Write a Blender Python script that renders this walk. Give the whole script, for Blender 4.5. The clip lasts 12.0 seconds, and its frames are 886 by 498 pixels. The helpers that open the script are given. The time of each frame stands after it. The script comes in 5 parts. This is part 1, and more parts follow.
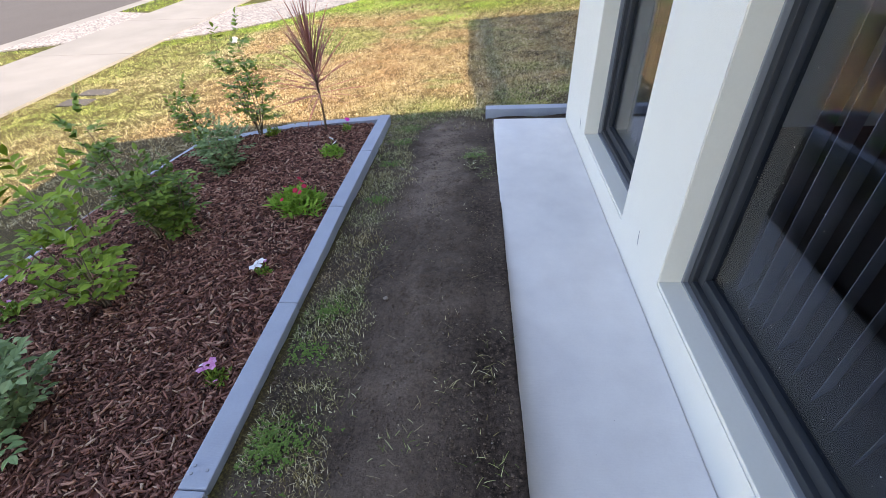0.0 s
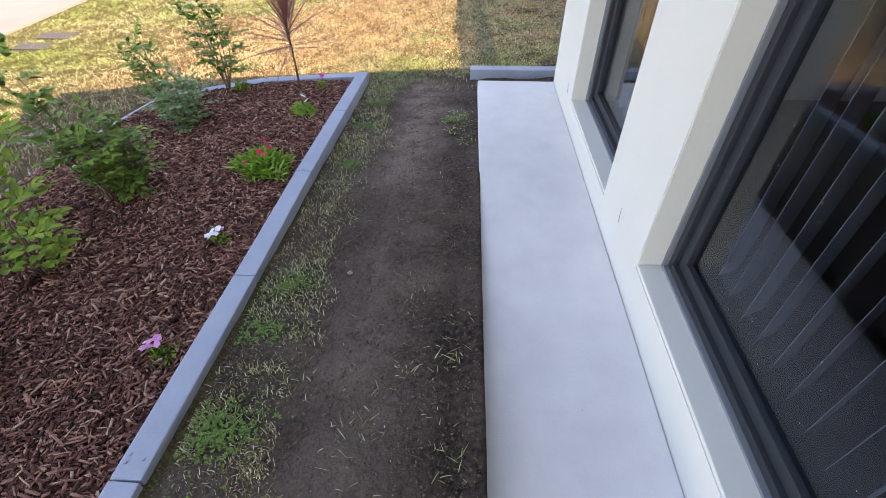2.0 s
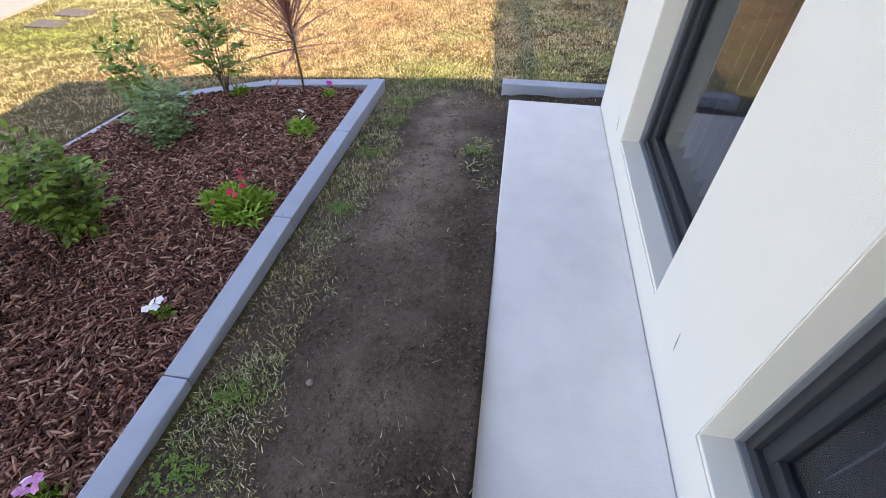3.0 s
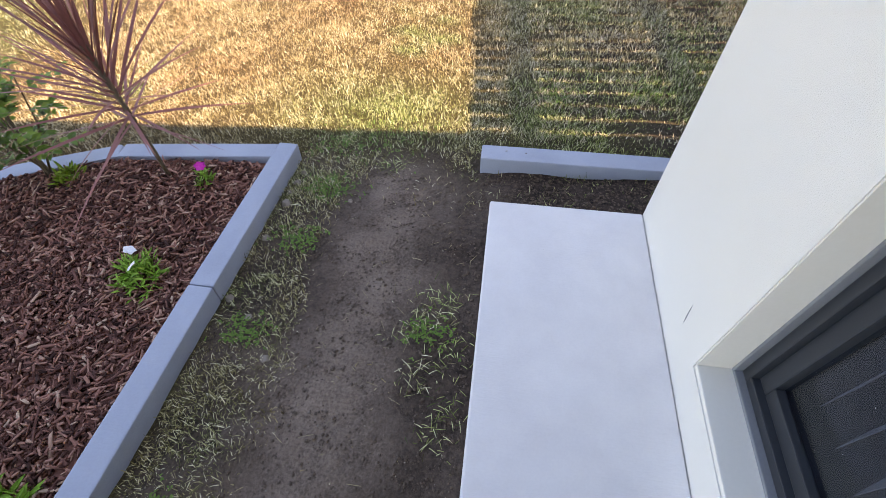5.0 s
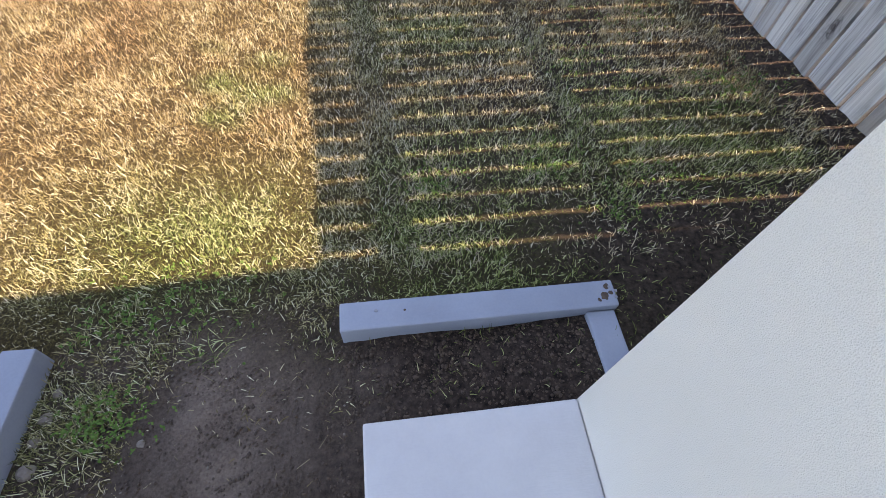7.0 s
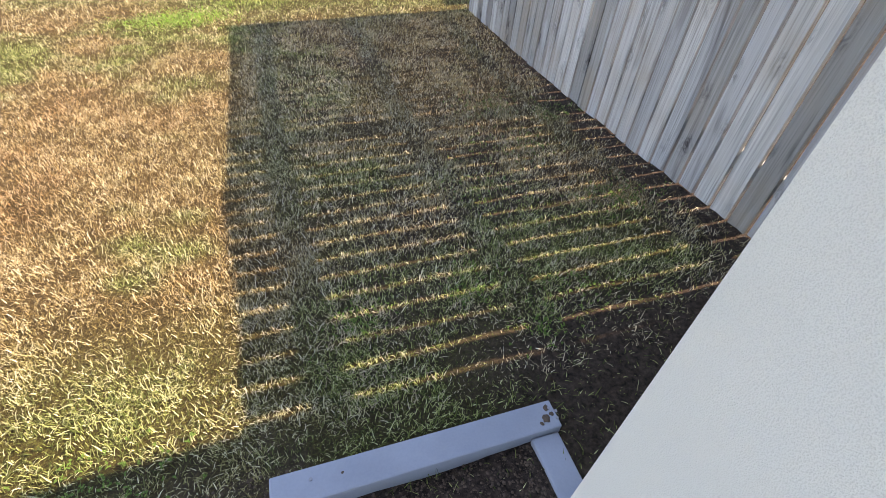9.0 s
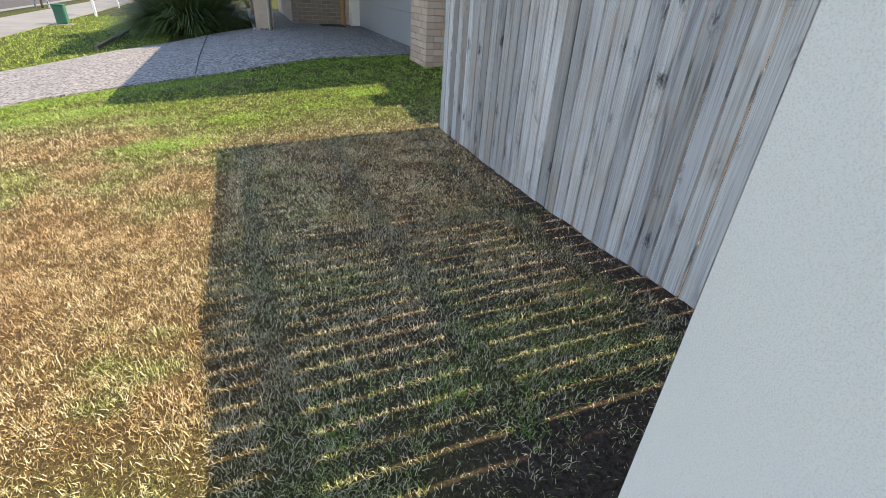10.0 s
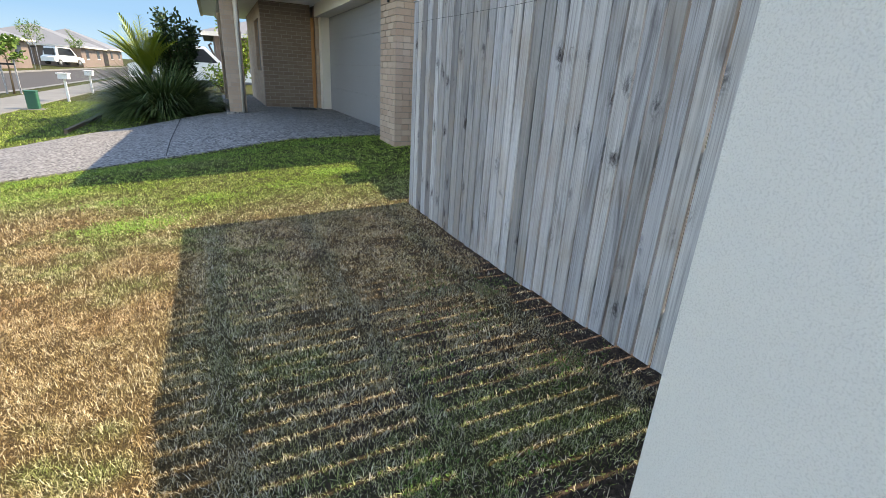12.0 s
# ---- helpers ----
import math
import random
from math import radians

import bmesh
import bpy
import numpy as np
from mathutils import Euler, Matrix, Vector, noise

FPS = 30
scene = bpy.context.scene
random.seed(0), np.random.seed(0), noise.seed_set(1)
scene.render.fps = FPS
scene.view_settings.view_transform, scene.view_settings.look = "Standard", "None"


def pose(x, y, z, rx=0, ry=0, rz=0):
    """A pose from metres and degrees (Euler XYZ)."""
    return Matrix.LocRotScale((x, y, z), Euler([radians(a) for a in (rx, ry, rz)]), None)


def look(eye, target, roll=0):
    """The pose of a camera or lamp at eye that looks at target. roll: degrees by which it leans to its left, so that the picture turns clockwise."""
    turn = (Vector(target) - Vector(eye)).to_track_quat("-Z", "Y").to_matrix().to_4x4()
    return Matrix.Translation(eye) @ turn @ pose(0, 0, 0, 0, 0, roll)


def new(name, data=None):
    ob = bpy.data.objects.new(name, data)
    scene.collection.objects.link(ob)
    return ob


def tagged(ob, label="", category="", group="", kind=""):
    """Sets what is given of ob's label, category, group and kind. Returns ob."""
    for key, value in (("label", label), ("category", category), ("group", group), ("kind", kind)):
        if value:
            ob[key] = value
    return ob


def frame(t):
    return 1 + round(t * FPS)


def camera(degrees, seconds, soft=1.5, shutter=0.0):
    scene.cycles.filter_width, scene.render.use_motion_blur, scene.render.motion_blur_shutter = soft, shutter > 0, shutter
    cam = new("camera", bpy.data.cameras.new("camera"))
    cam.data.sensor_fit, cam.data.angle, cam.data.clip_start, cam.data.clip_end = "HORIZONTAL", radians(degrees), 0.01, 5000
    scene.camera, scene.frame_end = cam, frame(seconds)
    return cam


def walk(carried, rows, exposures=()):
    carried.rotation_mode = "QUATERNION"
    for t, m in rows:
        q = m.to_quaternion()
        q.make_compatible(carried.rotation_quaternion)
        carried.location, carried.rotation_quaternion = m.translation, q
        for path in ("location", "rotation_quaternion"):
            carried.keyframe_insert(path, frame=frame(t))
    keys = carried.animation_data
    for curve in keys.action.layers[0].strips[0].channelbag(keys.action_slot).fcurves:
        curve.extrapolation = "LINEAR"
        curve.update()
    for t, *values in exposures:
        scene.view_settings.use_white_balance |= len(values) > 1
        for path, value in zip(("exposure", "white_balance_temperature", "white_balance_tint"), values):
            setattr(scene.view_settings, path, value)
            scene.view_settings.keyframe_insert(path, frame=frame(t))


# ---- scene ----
cam = camera(88.1, 12.0, 0.65)
METRES, EYE, TILT, LEAN, TURN = 3.2, 1.28, 0.0, 0.0, 5.0
ROWS = [
    (0.0, 0.0, 0.0, 0.0, -1.79, -37.61, 2.32),
    (0.5, -0.0007, -0.002, -0.0031, -2.66, -38.78, 1.86),
    (1.0, -0.0018, -0.0177, -0.0073, -3.64, -39.93, 1.22),
    (1.5, -0.0066, -0.0264, -0.0061, -3.7, -41.06, 0.56),
    (2.0, 0.02, 0.0332, -0.0128, -2.08, -42.21, 0.16),
    (2.5, 0.0453, 0.1144, -0.0145, 1.41, -43.26, -0.38),
    (4.5, 0.0799, 0.4987, -0.0335, 5.4, -50.3, 1.12),
    (5.0, 0.0936, 0.6006, -0.041, 2.84, -52.18, 0.86),
    (5.5, 0.1011, 0.6879, -0.0477, -1.46, -53.31, -0.47),
    (6.0, 0.1052, 0.7659, -0.0494, -6.25, -54.82, -1.4),
    (6.5, 0.1238, 0.8166, -0.0562, -9.49, -56.83, -2.58),
    (8.5, 0.1485, 0.8651, -0.0576, -20.42, -50.28, -4.73),
    (9.0, 0.1512, 0.8568, -0.0381, -22.93, -42.27, -4.28),
    (9.5, 0.154, 0.8486, -0.0283, -24.89, -34.99, -3.6),
    (10.0, 0.1534, 0.8473, -0.0267, -26.29, -29.63, -3.27),
    (10.5, 0.1529, 0.8493, -0.0273, -27.36, -26.25, -3.26),
    (11.0, 0.1545, 0.85, -0.0258, -28.36, -24.04, -3.31),
    (11.5, 0.1587, 0.8487, -0.0215, -29.25, -22.15, -3.23),
    (12.0, 0.1588, 0.848, -0.02, -30.08, -20.62, -3.14),
]
EXPOSURES = [(0.0, 2.36, 8500, 20), (2.5, 2.52, 9300, 23), (5.5, 2.36, 9200, 23), (6.5, 2.08, 8400, 22), (8.5, 2.12, 8900, 22), (9.5, 1.98, 8400, 17), (12.0, 1.82, 8100, 13)]
walk(cam, [(t, pose(0, 0, EYE, TILT, LEAN, TURN) @ pose(METRES * x, METRES * y, METRES * z, 90 + pitch, roll, yaw)) for t, x, y, z, yaw, pitch, roll in ROWS], EXPOSURES)

# ---- world, sun ----
SUN = Vector((1.0, -0.035, 0.954)).normalized()
world = bpy.data.worlds.new("world")
scene.world = world
world.use_nodes = True
wn = world.node_tree.nodes
sky = wn.new("ShaderNodeTexSky")
sky.sky_type = "NISHITA"
sky.sun_disc = False
sky.sun_elevation = math.asin(SUN.z)
sky.sun_rotation = radians(92)
sky.air_density, sky.dust_density, sky.ozone_density = 0.9, 0.15, 1.6
wn["Background"].inputs["Strength"].default_value = 0.15
world.node_tree.links.new(sky.outputs["Color"], wn["Background"].inputs["Color"])
sun_data = bpy.data.lights.new("sun", "SUN")
sun_data.energy, sun_data.angle, sun_data.color = 3.0, radians(0.5), (1.0, 0.94, 0.84)
sun = new("sun", sun_data)
sun.matrix_world = look(SUN * 30, (0, 0, 0))

# ---- materials ----


class Nodes:
    """A material and short ways to add nodes to it."""

    def __init__(self, name, rough=0.8, metallic=0.0, specular=0.5):
        self.m = bpy.data.materials.new(name)
        self.m.use_nodes = True
        self.t = self.m.node_tree
        self.b = self.t.nodes["Principled BSDF"]
        self.b.inputs["Roughness"].default_value = rough
        self.b.inputs["Metallic"].default_value = metallic
        self.b.inputs["Specular IOR Level"].default_value = specular
        self.coord = self.t.nodes.new("ShaderNodeTexCoord").outputs["Object"]

    def put(self, socket, value):
        if isinstance(value, bpy.types.NodeSocket):
            self.t.links.new(value, socket)
        elif isinstance(value, (tuple, list)) and len(value) == 3 and socket.type == "RGBA":
            socket.default_value = (*value, 1)
        else:
            socket.default_value = value

    def world_place(self):
        return self.t.nodes.new("ShaderNodeNewGeometry").outputs["Position"]

    def scaled(self, vector, scale, offset=(0, 0, 0)):
        n = self.t.nodes.new("ShaderNodeMapping")
        n.inputs["Scale"].default_value = scale
        self.put(n.inputs["Vector"], vector)
        self.put(n.inputs["Location"], offset)
        return n.outputs["Vector"]

    def noise(self, scale, detail=4, vector=None, rough=0.55, distortion=0.0):
        n = self.t.nodes.new("ShaderNodeTexNoise")
        n.inputs["Scale"].default_value, n.inputs["Detail"].default_value = scale, detail
        n.inputs["Roughness"].default_value, n.inputs["Distortion"].default_value = rough, distortion
        self.put(n.inputs["Vector"], vector or self.coord)
        return n.outputs["Fac"]

    def voronoi(self, scale, vector=None, out="Distance"):
        n = self.t.nodes.new("ShaderNodeTexVoronoi")
        n.inputs["Scale"].default_value = scale
        self.put(n.inputs["Vector"], vector or self.coord)
        return n.outputs[out]

    def ramp(self, fac, *stops):
        n = self.t.nodes.new("ShaderNodeValToRGB")
        e = n.color_ramp.elements
        while len(e) < len(stops):
            e.new(0.5)
        for k, (place, colour) in zip(e, stops):
            k.position = place
            k.color = (*colour, 1) if isinstance(colour, tuple) else (colour, colour, colour, 1)
        self.put(n.inputs["Fac"], fac)
        return n.outputs["Color"]

    def mix(self, fac, a, b, how="MIX"):
        n = self.t.nodes.new("ShaderNodeMix")
        n.data_type, n.blend_type = "RGBA", how
        self.put(n.inputs[0], fac)
        self.put(n.inputs[6], a)
        self.put(n.inputs[7], b)
        return n.outputs[2]

    def maths(self, how, a, b=0.5):
        n = self.t.nodes.new("ShaderNodeMath")
        n.operation = how
        self.put(n.inputs[0], a)
        self.put(n.inputs[1], b)
        return n.outputs[0]

    def attribute(self, name):
        n = self.t.nodes.new("ShaderNodeAttribute")
        n.attribute_name = name
        return n.outputs["Fac"]

    def object_random(self):
        return self.t.nodes.new("ShaderNodeObjectInfo").outputs["Random"]

    def island(self):
        return self.t.nodes.new("ShaderNodeNewGeometry").outputs["Random Per Island"]

    def colour(self, value):
        self.put(self.b.inputs["Base Color"], value)
        return self

    def rough(self, value):
        self.put(self.b.inputs["Roughness"], value)
        return self

    def bump(self, height, strength=0.4, distance=0.01):
        n = self.t.nodes.new("ShaderNodeBump")
        n.inputs["Strength"].default_value, n.inputs["Distance"].default_value = strength, distance
        self.put(n.inputs["Height"], height)
        self.t.links.new(n.outputs["Normal"], self.b.inputs["Normal"])
        return self


def speckled(name, dark, light, scale, rough=0.8, fine=60, strength=0.3, distance=0.003, specular=0.4):
    """A surface with stains at one scale and grain at another."""
    n = Nodes(name, rough, 0, specular)
    grain = n.noise(fine, 5)
    base = n.mix(n.noise(scale, 4), dark, light)
    n.colour(n.mix(0.35, base, n.ramp(grain, (0.3, dark), (0.7, light))))
    return n.bump(grain, strength, distance).m


def leaf_material(name, dark, mid, light, rough=0.45):
    n = Nodes(name, rough + 0.15, 0, 0.25)
    n.colour(n.mix(n.noise(30, 2), n.ramp(n.island(), (0.0, dark), (0.55, mid), (1.0, light)), mid))
    n.put(n.b.inputs["Transmission Weight"], 0.0)
    n.put(n.b.inputs["Subsurface Weight"], 0.0)
    return n.m


def ground_material():
    n = Nodes("ground_mixed", 0.95, 0, 0.15)
    p = n.world_place()
    fine, mid, big = n.noise(140, 6, p, 0.7), n.noise(22, 5, p, 0.6), n.noise(3.2, 4, p)
    soil = n.ramp(n.noise(7, 5, p, 0.6), (0.3, (0.125, 0.086, 0.064)), (0.52, (0.255, 0.178, 0.134)), (0.75, (0.40, 0.295, 0.228)))
    # soil relief is put into the colour too: pale clod tops, shaded gaps
    clods = n.ramp(n.voronoi(75, n.mix(0.02, p, n.t.nodes[mid.node.name].outputs["Color"])), (0.15, 1.0), (0.6, 0.0))
    soil = n.mix(0.45, soil, n.ramp(fine, (0.34, (0.045, 0.032, 0.024)), (0.66, (0.42, 0.32, 0.25))))
    soil = n.mix(n.maths("MULTIPLY", clods, n.ramp(big, (0.4, 0.1), (0.65, 0.5))), soil, (0.27, 0.19, 0.145))
    # damp soil, its colour also deepened to stand for shade in the gaps
    damp_shaded = n.mix(n.ramp(n.noise(60, 5, p, 0.65), (0.32, 0.0), (0.72, 1.0)), (0.012, 0.008, 0.0062), (0.10, 0.068, 0.052))
    soil = n.mix(n.attribute("dust"), damp_shaded, soil)
    dry = n.ramp(mid, (0.25, (0.17, 0.105, 0.042)), (0.6, (0.33, 0.215, 0.085)), (0.85, (0.46, 0.33, 0.15)))
    green = n.ramp(mid, (0.25, (0.055, 0.085, 0.012)), (0.6, (0.12, 0.20, 0.028)), (0.85, (0.21, 0.27, 0.05)))
    lawn = n.mix(n.attribute("green"), dry, green)
    # dark flecks in the lawn colour stand for shade between the blades
    lawn = n.mix(n.ramp(fine, (0.46, 0.92), (0.72, 0.25)), lawn, (0.034, 0.022, 0.011))
    n.colour(n.mix(n.attribute("soil"), lawn, soil))
    return n.bump(n.mix(0.7, fine, n.noise(34, 5, p, 0.6)), 1.0, 0.018).m


def blade_material():
    n = Nodes("grass_blades", 0.7, 0, 0.2)
    r = n.island()
    dry = n.ramp(r, (0.0, (0.07, 0.043, 0.017)), (0.4, (0.29, 0.195, 0.085)), (0.75, (0.56, 0.43, 0.235)), (1.0, (0.80, 0.71, 0.50)))
    dull = n.ramp(r, (0.0, (0.035, 0.045, 0.014)), (0.45, (0.195, 0.205, 0.07)), (0.75, (0.48, 0.45, 0.225)), (1.0, (0.78, 0.73, 0.50)))
    bright = n.ramp(r, (0.0, (0.03, 0.058, 0.007)), (0.5, (0.17, 0.26, 0.036)), (1.0, (0.44, 0.54, 0.13)))
    rusty = n.mix(n.ramp(n.noise(1.7, 3, n.world_place()), (0.46, 0.0), (0.66, 0.6)), dry, n.ramp(r, (0.0, (0.10, 0.042, 0.017)), (0.6, (0.37, 0.195, 0.092)), (1.0, (0.60, 0.39, 0.23))))
    g = n.attribute("green")
    return n.colour(n.mix(n.ramp(g, (0.5, 0.0), (0.95, 1.0)), n.mix(n.ramp(g, (0.0, 0.0), (0.5, 1.0)), rusty, dull), bright)).m


def chip_material():
    n = Nodes("bark_chips", 0.85, 0, 0.2)
    r = n.island()
    c = n.ramp(r, (0.0, (0.02, 0.008, 0.007)), (0.3, (0.12, 0.046, 0.036)), (0.65, (0.34, 0.142, 0.103)), (0.9, (0.54, 0.27, 0.19)), (1.0, (0.70, 0.47, 0.33)))
    g = n.noise(90, 4)
    return n.colour(n.mix(0.25, c, n.mix(g, (0.02, 0.009, 0.007), (0.26, 0.115, 0.078)))).bump(g, 0.5, 0.003).m


def render_material():
    """Rolled acrylic render, off-white, with a fine stipple."""
    n = Nodes("white_render", 0.85, 0, 0.3)
    stipple, cloud = n.noise(620, 2, rough=0.5), n.noise(1.6, 3)
    base = n.mix(n.ramp(cloud, (0.35, 0.0), (0.7, 1.0)), (0.69, 0.672, 0.615), (0.735, 0.715, 0.66))
    # stipple hollows get a darker colour, standing for the shade in them
    n.colour(n.mix(n.ramp(stipple, (0.34, 0.5), (0.50, 0.0)), base, (0.53, 0.51, 0.46)))
    return n.bump(n.ramp(stipple, (0.35, 0.0), (0.62, 1.0)), 0.5, 0.0009).m


def concrete_material(name, dark, light, stains=2.5):
    n = Nodes(name, 0.75, 0, 0.35)
    p = n.world_place()
    brush = n.noise(40, 4, n.scaled(p, (1.0, 7.0, 1.0)))
    base = n.mix(n.ramp(n.noise(stains, 5, p), (0.35, 0.0), (0.68, 1.0)), dark, light)
    base = n.mix(0.18, base, n.ramp(n.noise(170, 4, p), (0.35, dark), (0.6, light)))
    pits = n.ramp(n.voronoi(19, p), (0.02, 1.0), (0.05, 0.0))
    base = n.mix(n.maths("MULTIPLY", pits, n.ramp(n.noise(4, 2, p), (0.55, 0.0), (0.7, 0.5))), base, (0.2, 0.17, 0.15))
    return n.colour(base).bump(brush, 0.25, 0.002).m


def pebble_material():
    n = Nodes("exposed_aggregate", 0.7, 0, 0.4)
    p = n.world_place()
    v = n.t.nodes.new("ShaderNodeTexVoronoi")
    v.inputs["Scale"].default_value = 32
    n.put(v.inputs["Vector"], p)
    stone = n.ramp(v.outputs["Color"], (0.15, (0.03, 0.029, 0.03)), (0.5, (0.13, 0.123, 0.119)), (0.8, (0.33, 0.315, 0.30)))
    n.colour(n.mix(n.ramp(v.outputs["Distance"], (0.4, 0.0), (0.7, 1.0)), stone, (0.22, 0.205, 0.19)))
    return n.bump(v.outputs["Distance"], -0.6, 0.006).m


def paling_material():
    """Silvered pine: long grain, weather streaks and a few dark knots, different on every paling."""
    n = Nodes("weathered_pine", 0.85, 0, 0.2)
    r = n.object_random()
    combine = n.t.nodes.new("ShaderNodeCombineXYZ")
    n.put(combine.inputs[0], n.maths("MULTIPLY", r, 31.0))
    n.put(combine.inputs[1], n.maths("MULTIPLY", r, 17.0))
    n.put(combine.inputs[2], n.maths("MULTIPLY", r, 57.0))
    wide = n.scaled(n.coord, (1, 1, 1.7), combine.outputs[0])
    warp = n.noise(5, 3, n.scaled(wide, (1, 1, 0.3)))
    grain = n.noise(130, 5, n.scaled(wide, (1, 1, 0.014)), 0.65, 0.8)
    figure = n.noise(42, 4, n.scaled(wide, (1, 1, 0.03)), 0.6, 1.2)
    streak = n.noise(13, 4, n.scaled(wide, (1, 1, 0.09)), 0.65, 0.5)
    tone = n.ramp(r, (0.0, (0.22, 0.21, 0.205)), (0.3, (0.37, 0.36, 0.345)), (0.6, (0.45, 0.455, 0.47)), (1.0, (0.62, 0.61, 0.59)))
    base = n.mix(n.ramp(figure, (0.34, 0.0), (0.62, 1.0)), n.mix(0.38, tone, (0.19, 0.18, 0.175)), tone)
    base = n.mix(n.ramp(grain, (0.38, 0.5), (0.52, 0.0)), base, (0.16, 0.15, 0.145))
    base = n.mix(n.ramp(streak, (0.28, 0.85), (0.44, 0.0)), base, (0.12, 0.112, 0.112))
    base = n.mix(n.ramp(streak, (0.58, 0.0), (0.78, 0.5)), base, (0.66, 0.68, 0.72))
    base = n.mix(n.ramp(n.noise(2.3, 3, wide), (0.48, 0.0), (0.72, 0.45)), base, (0.35, 0.27, 0.19))
    cells = n.mix(0.12, n.scaled(wide, (11.0, 11.0, 6.0)), n.t.nodes[warp.node.name].outputs["Color"])
    chosen = n.ramp(n.voronoi(1.0, cells, "Color"), (0.37, 1.0), (0.41, 0.0))
    knot = n.mix(chosen, (1.0, 1.0, 1.0), n.voronoi(1.0, cells))
    smear = n.noise(30, 5, n.scaled(wide, (1, 1, 0.6)), 0.7, 1.0)
    base = n.mix(n.maths("MULTIPLY", n.ramp(knot, (0.10, 1.0), (0.44, 0.0)), n.ramp(smear, (0.42, 0.0), (0.60, 1.0))), base, (0.045, 0.042, 0.05))
    rings = n.maths("SINE", n.maths("MULTIPLY", knot, 95.0), 0.0)
    base = n.mix(n.maths("MULTIPLY", n.ramp(knot, (0.12, 0.8), (0.20, 0.0)), n.ramp(rings, (0.0, 0.5), (0.8, 1.0))), base, (0.07, 0.055, 0.05))
    base = n.mix(n.ramp(knot, (0.035, 1.0), (0.07, 0.0)), base, (0.02, 0.016, 0.016))
    return n.colour(base).bump(n.mix(0.5, grain, figure), 0.6, 0.003).m


def brick_material():
    n = Nodes("cream_brick", 0.85, 0, 0.3)
    r = n.object_random()
    base = n.ramp(r, (0.0, (0.40, 0.28, 0.21)), (0.5, (0.47, 0.345, 0.265)), (1.0, (0.53, 0.41, 0.32)))
    g = n.noise(60, 5)
    return n.colour(n.mix(0.3, base, n.mix(g, (0.28, 0.19, 0.14), (0.52, 0.42, 0.33)))).bump(g, 0.3, 0.003).m


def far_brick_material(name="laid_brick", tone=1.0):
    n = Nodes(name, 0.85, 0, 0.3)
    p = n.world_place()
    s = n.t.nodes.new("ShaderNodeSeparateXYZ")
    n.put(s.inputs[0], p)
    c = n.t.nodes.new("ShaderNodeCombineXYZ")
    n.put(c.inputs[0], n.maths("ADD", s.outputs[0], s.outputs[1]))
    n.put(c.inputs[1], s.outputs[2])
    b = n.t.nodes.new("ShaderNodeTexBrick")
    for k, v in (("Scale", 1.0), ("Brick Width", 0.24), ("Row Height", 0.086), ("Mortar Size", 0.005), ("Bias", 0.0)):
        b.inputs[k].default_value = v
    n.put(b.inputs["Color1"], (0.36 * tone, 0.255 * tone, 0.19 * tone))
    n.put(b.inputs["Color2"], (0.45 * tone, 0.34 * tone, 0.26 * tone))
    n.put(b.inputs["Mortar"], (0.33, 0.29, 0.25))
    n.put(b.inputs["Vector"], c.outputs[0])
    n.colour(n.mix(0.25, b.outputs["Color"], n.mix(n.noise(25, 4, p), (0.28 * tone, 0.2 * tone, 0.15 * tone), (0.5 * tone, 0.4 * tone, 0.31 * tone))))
    return n.bump(b.outputs["Fac"], -0.5, 0.006).m


def glass_material():
    n = Nodes("tinted_glass", 0.02, 0, 0.6)
    n.put(n.b.inputs["Transmission Weight"], 1.0)
    n.put(n.b.inputs["IOR"], 1.38)
    return n.colour((0.62, 0.68, 0.77)).m


def curtain_material():
    n = Nodes("charcoal_cloth", 0.9, 0, 0.2)
    return n.colour(n.mix(n.noise(12, 2), (0.17, 0.175, 0.19), (0.21, 0.215, 0.23))).m


GROUND, BLADES, CHIPS = ground_material(), blade_material(), chip_material()
RENDER = render_material()
SLAB = concrete_material("pale_concrete", (0.62, 0.588, 0.572), (0.71, 0.678, 0.652), 6.0)
SLEEPER = concrete_material("grey_painted_sleeper", (0.29, 0.315, 0.365), (0.37, 0.398, 0.455), 4)
PATHWAY = concrete_material("footpath_concrete", (0.15, 0.147, 0.137), (0.20, 0.196, 0.183), 1.2)
AGGREGATE = pebble_material()
ASPHALT = speckled("asphalt", (0.046, 0.042, 0.039), (0.07, 0.064, 0.06), 1.5, 0.9, 120)
PINE = paling_material()
# last brick is the laid brick at half tone, shade put into its colour
BRICK, LAID_BRICK, SHADED_BRICK = brick_material(), far_brick_material(), far_brick_material("shaded_brick", 0.5)
MORTAR = speckled("grey_mortar", (0.24, 0.205, 0.17), (0.30, 0.26, 0.22), 12, 0.9, 90)
GREY_BRICK = speckled("grey_brown_brick", (0.15, 0.11, 0.09), (0.20, 0.155, 0.13), 2, 0.9, 12)
GLASS, CURTAIN = glass_material(), curtain_material()
FRAME = speckled("charcoal_aluminium", (0.022, 0.026, 0.032), (0.032, 0.036, 0.042), 3, 0.45, 300, 0.05, 0.0005)
SMOOTH = speckled("cream_smooth_render", (0.66, 0.63, 0.555), (0.715, 0.685, 0.61), 2.5, 0.8, 120, 0.12, 0.0008)
LIP = speckled("grey_aluminium", (0.16, 0.17, 0.185), (0.21, 0.22, 0.235), 3, 0.4, 200, 0.05, 0.0005)
DARK = speckled("dark_rubber", (0.02, 0.02, 0.02), (0.05, 0.05, 0.05), 8, 0.8, 60)
STEEL = Nodes("dull_steel", 0.45, 1.0).colour((0.35, 0.35, 0.36)).m
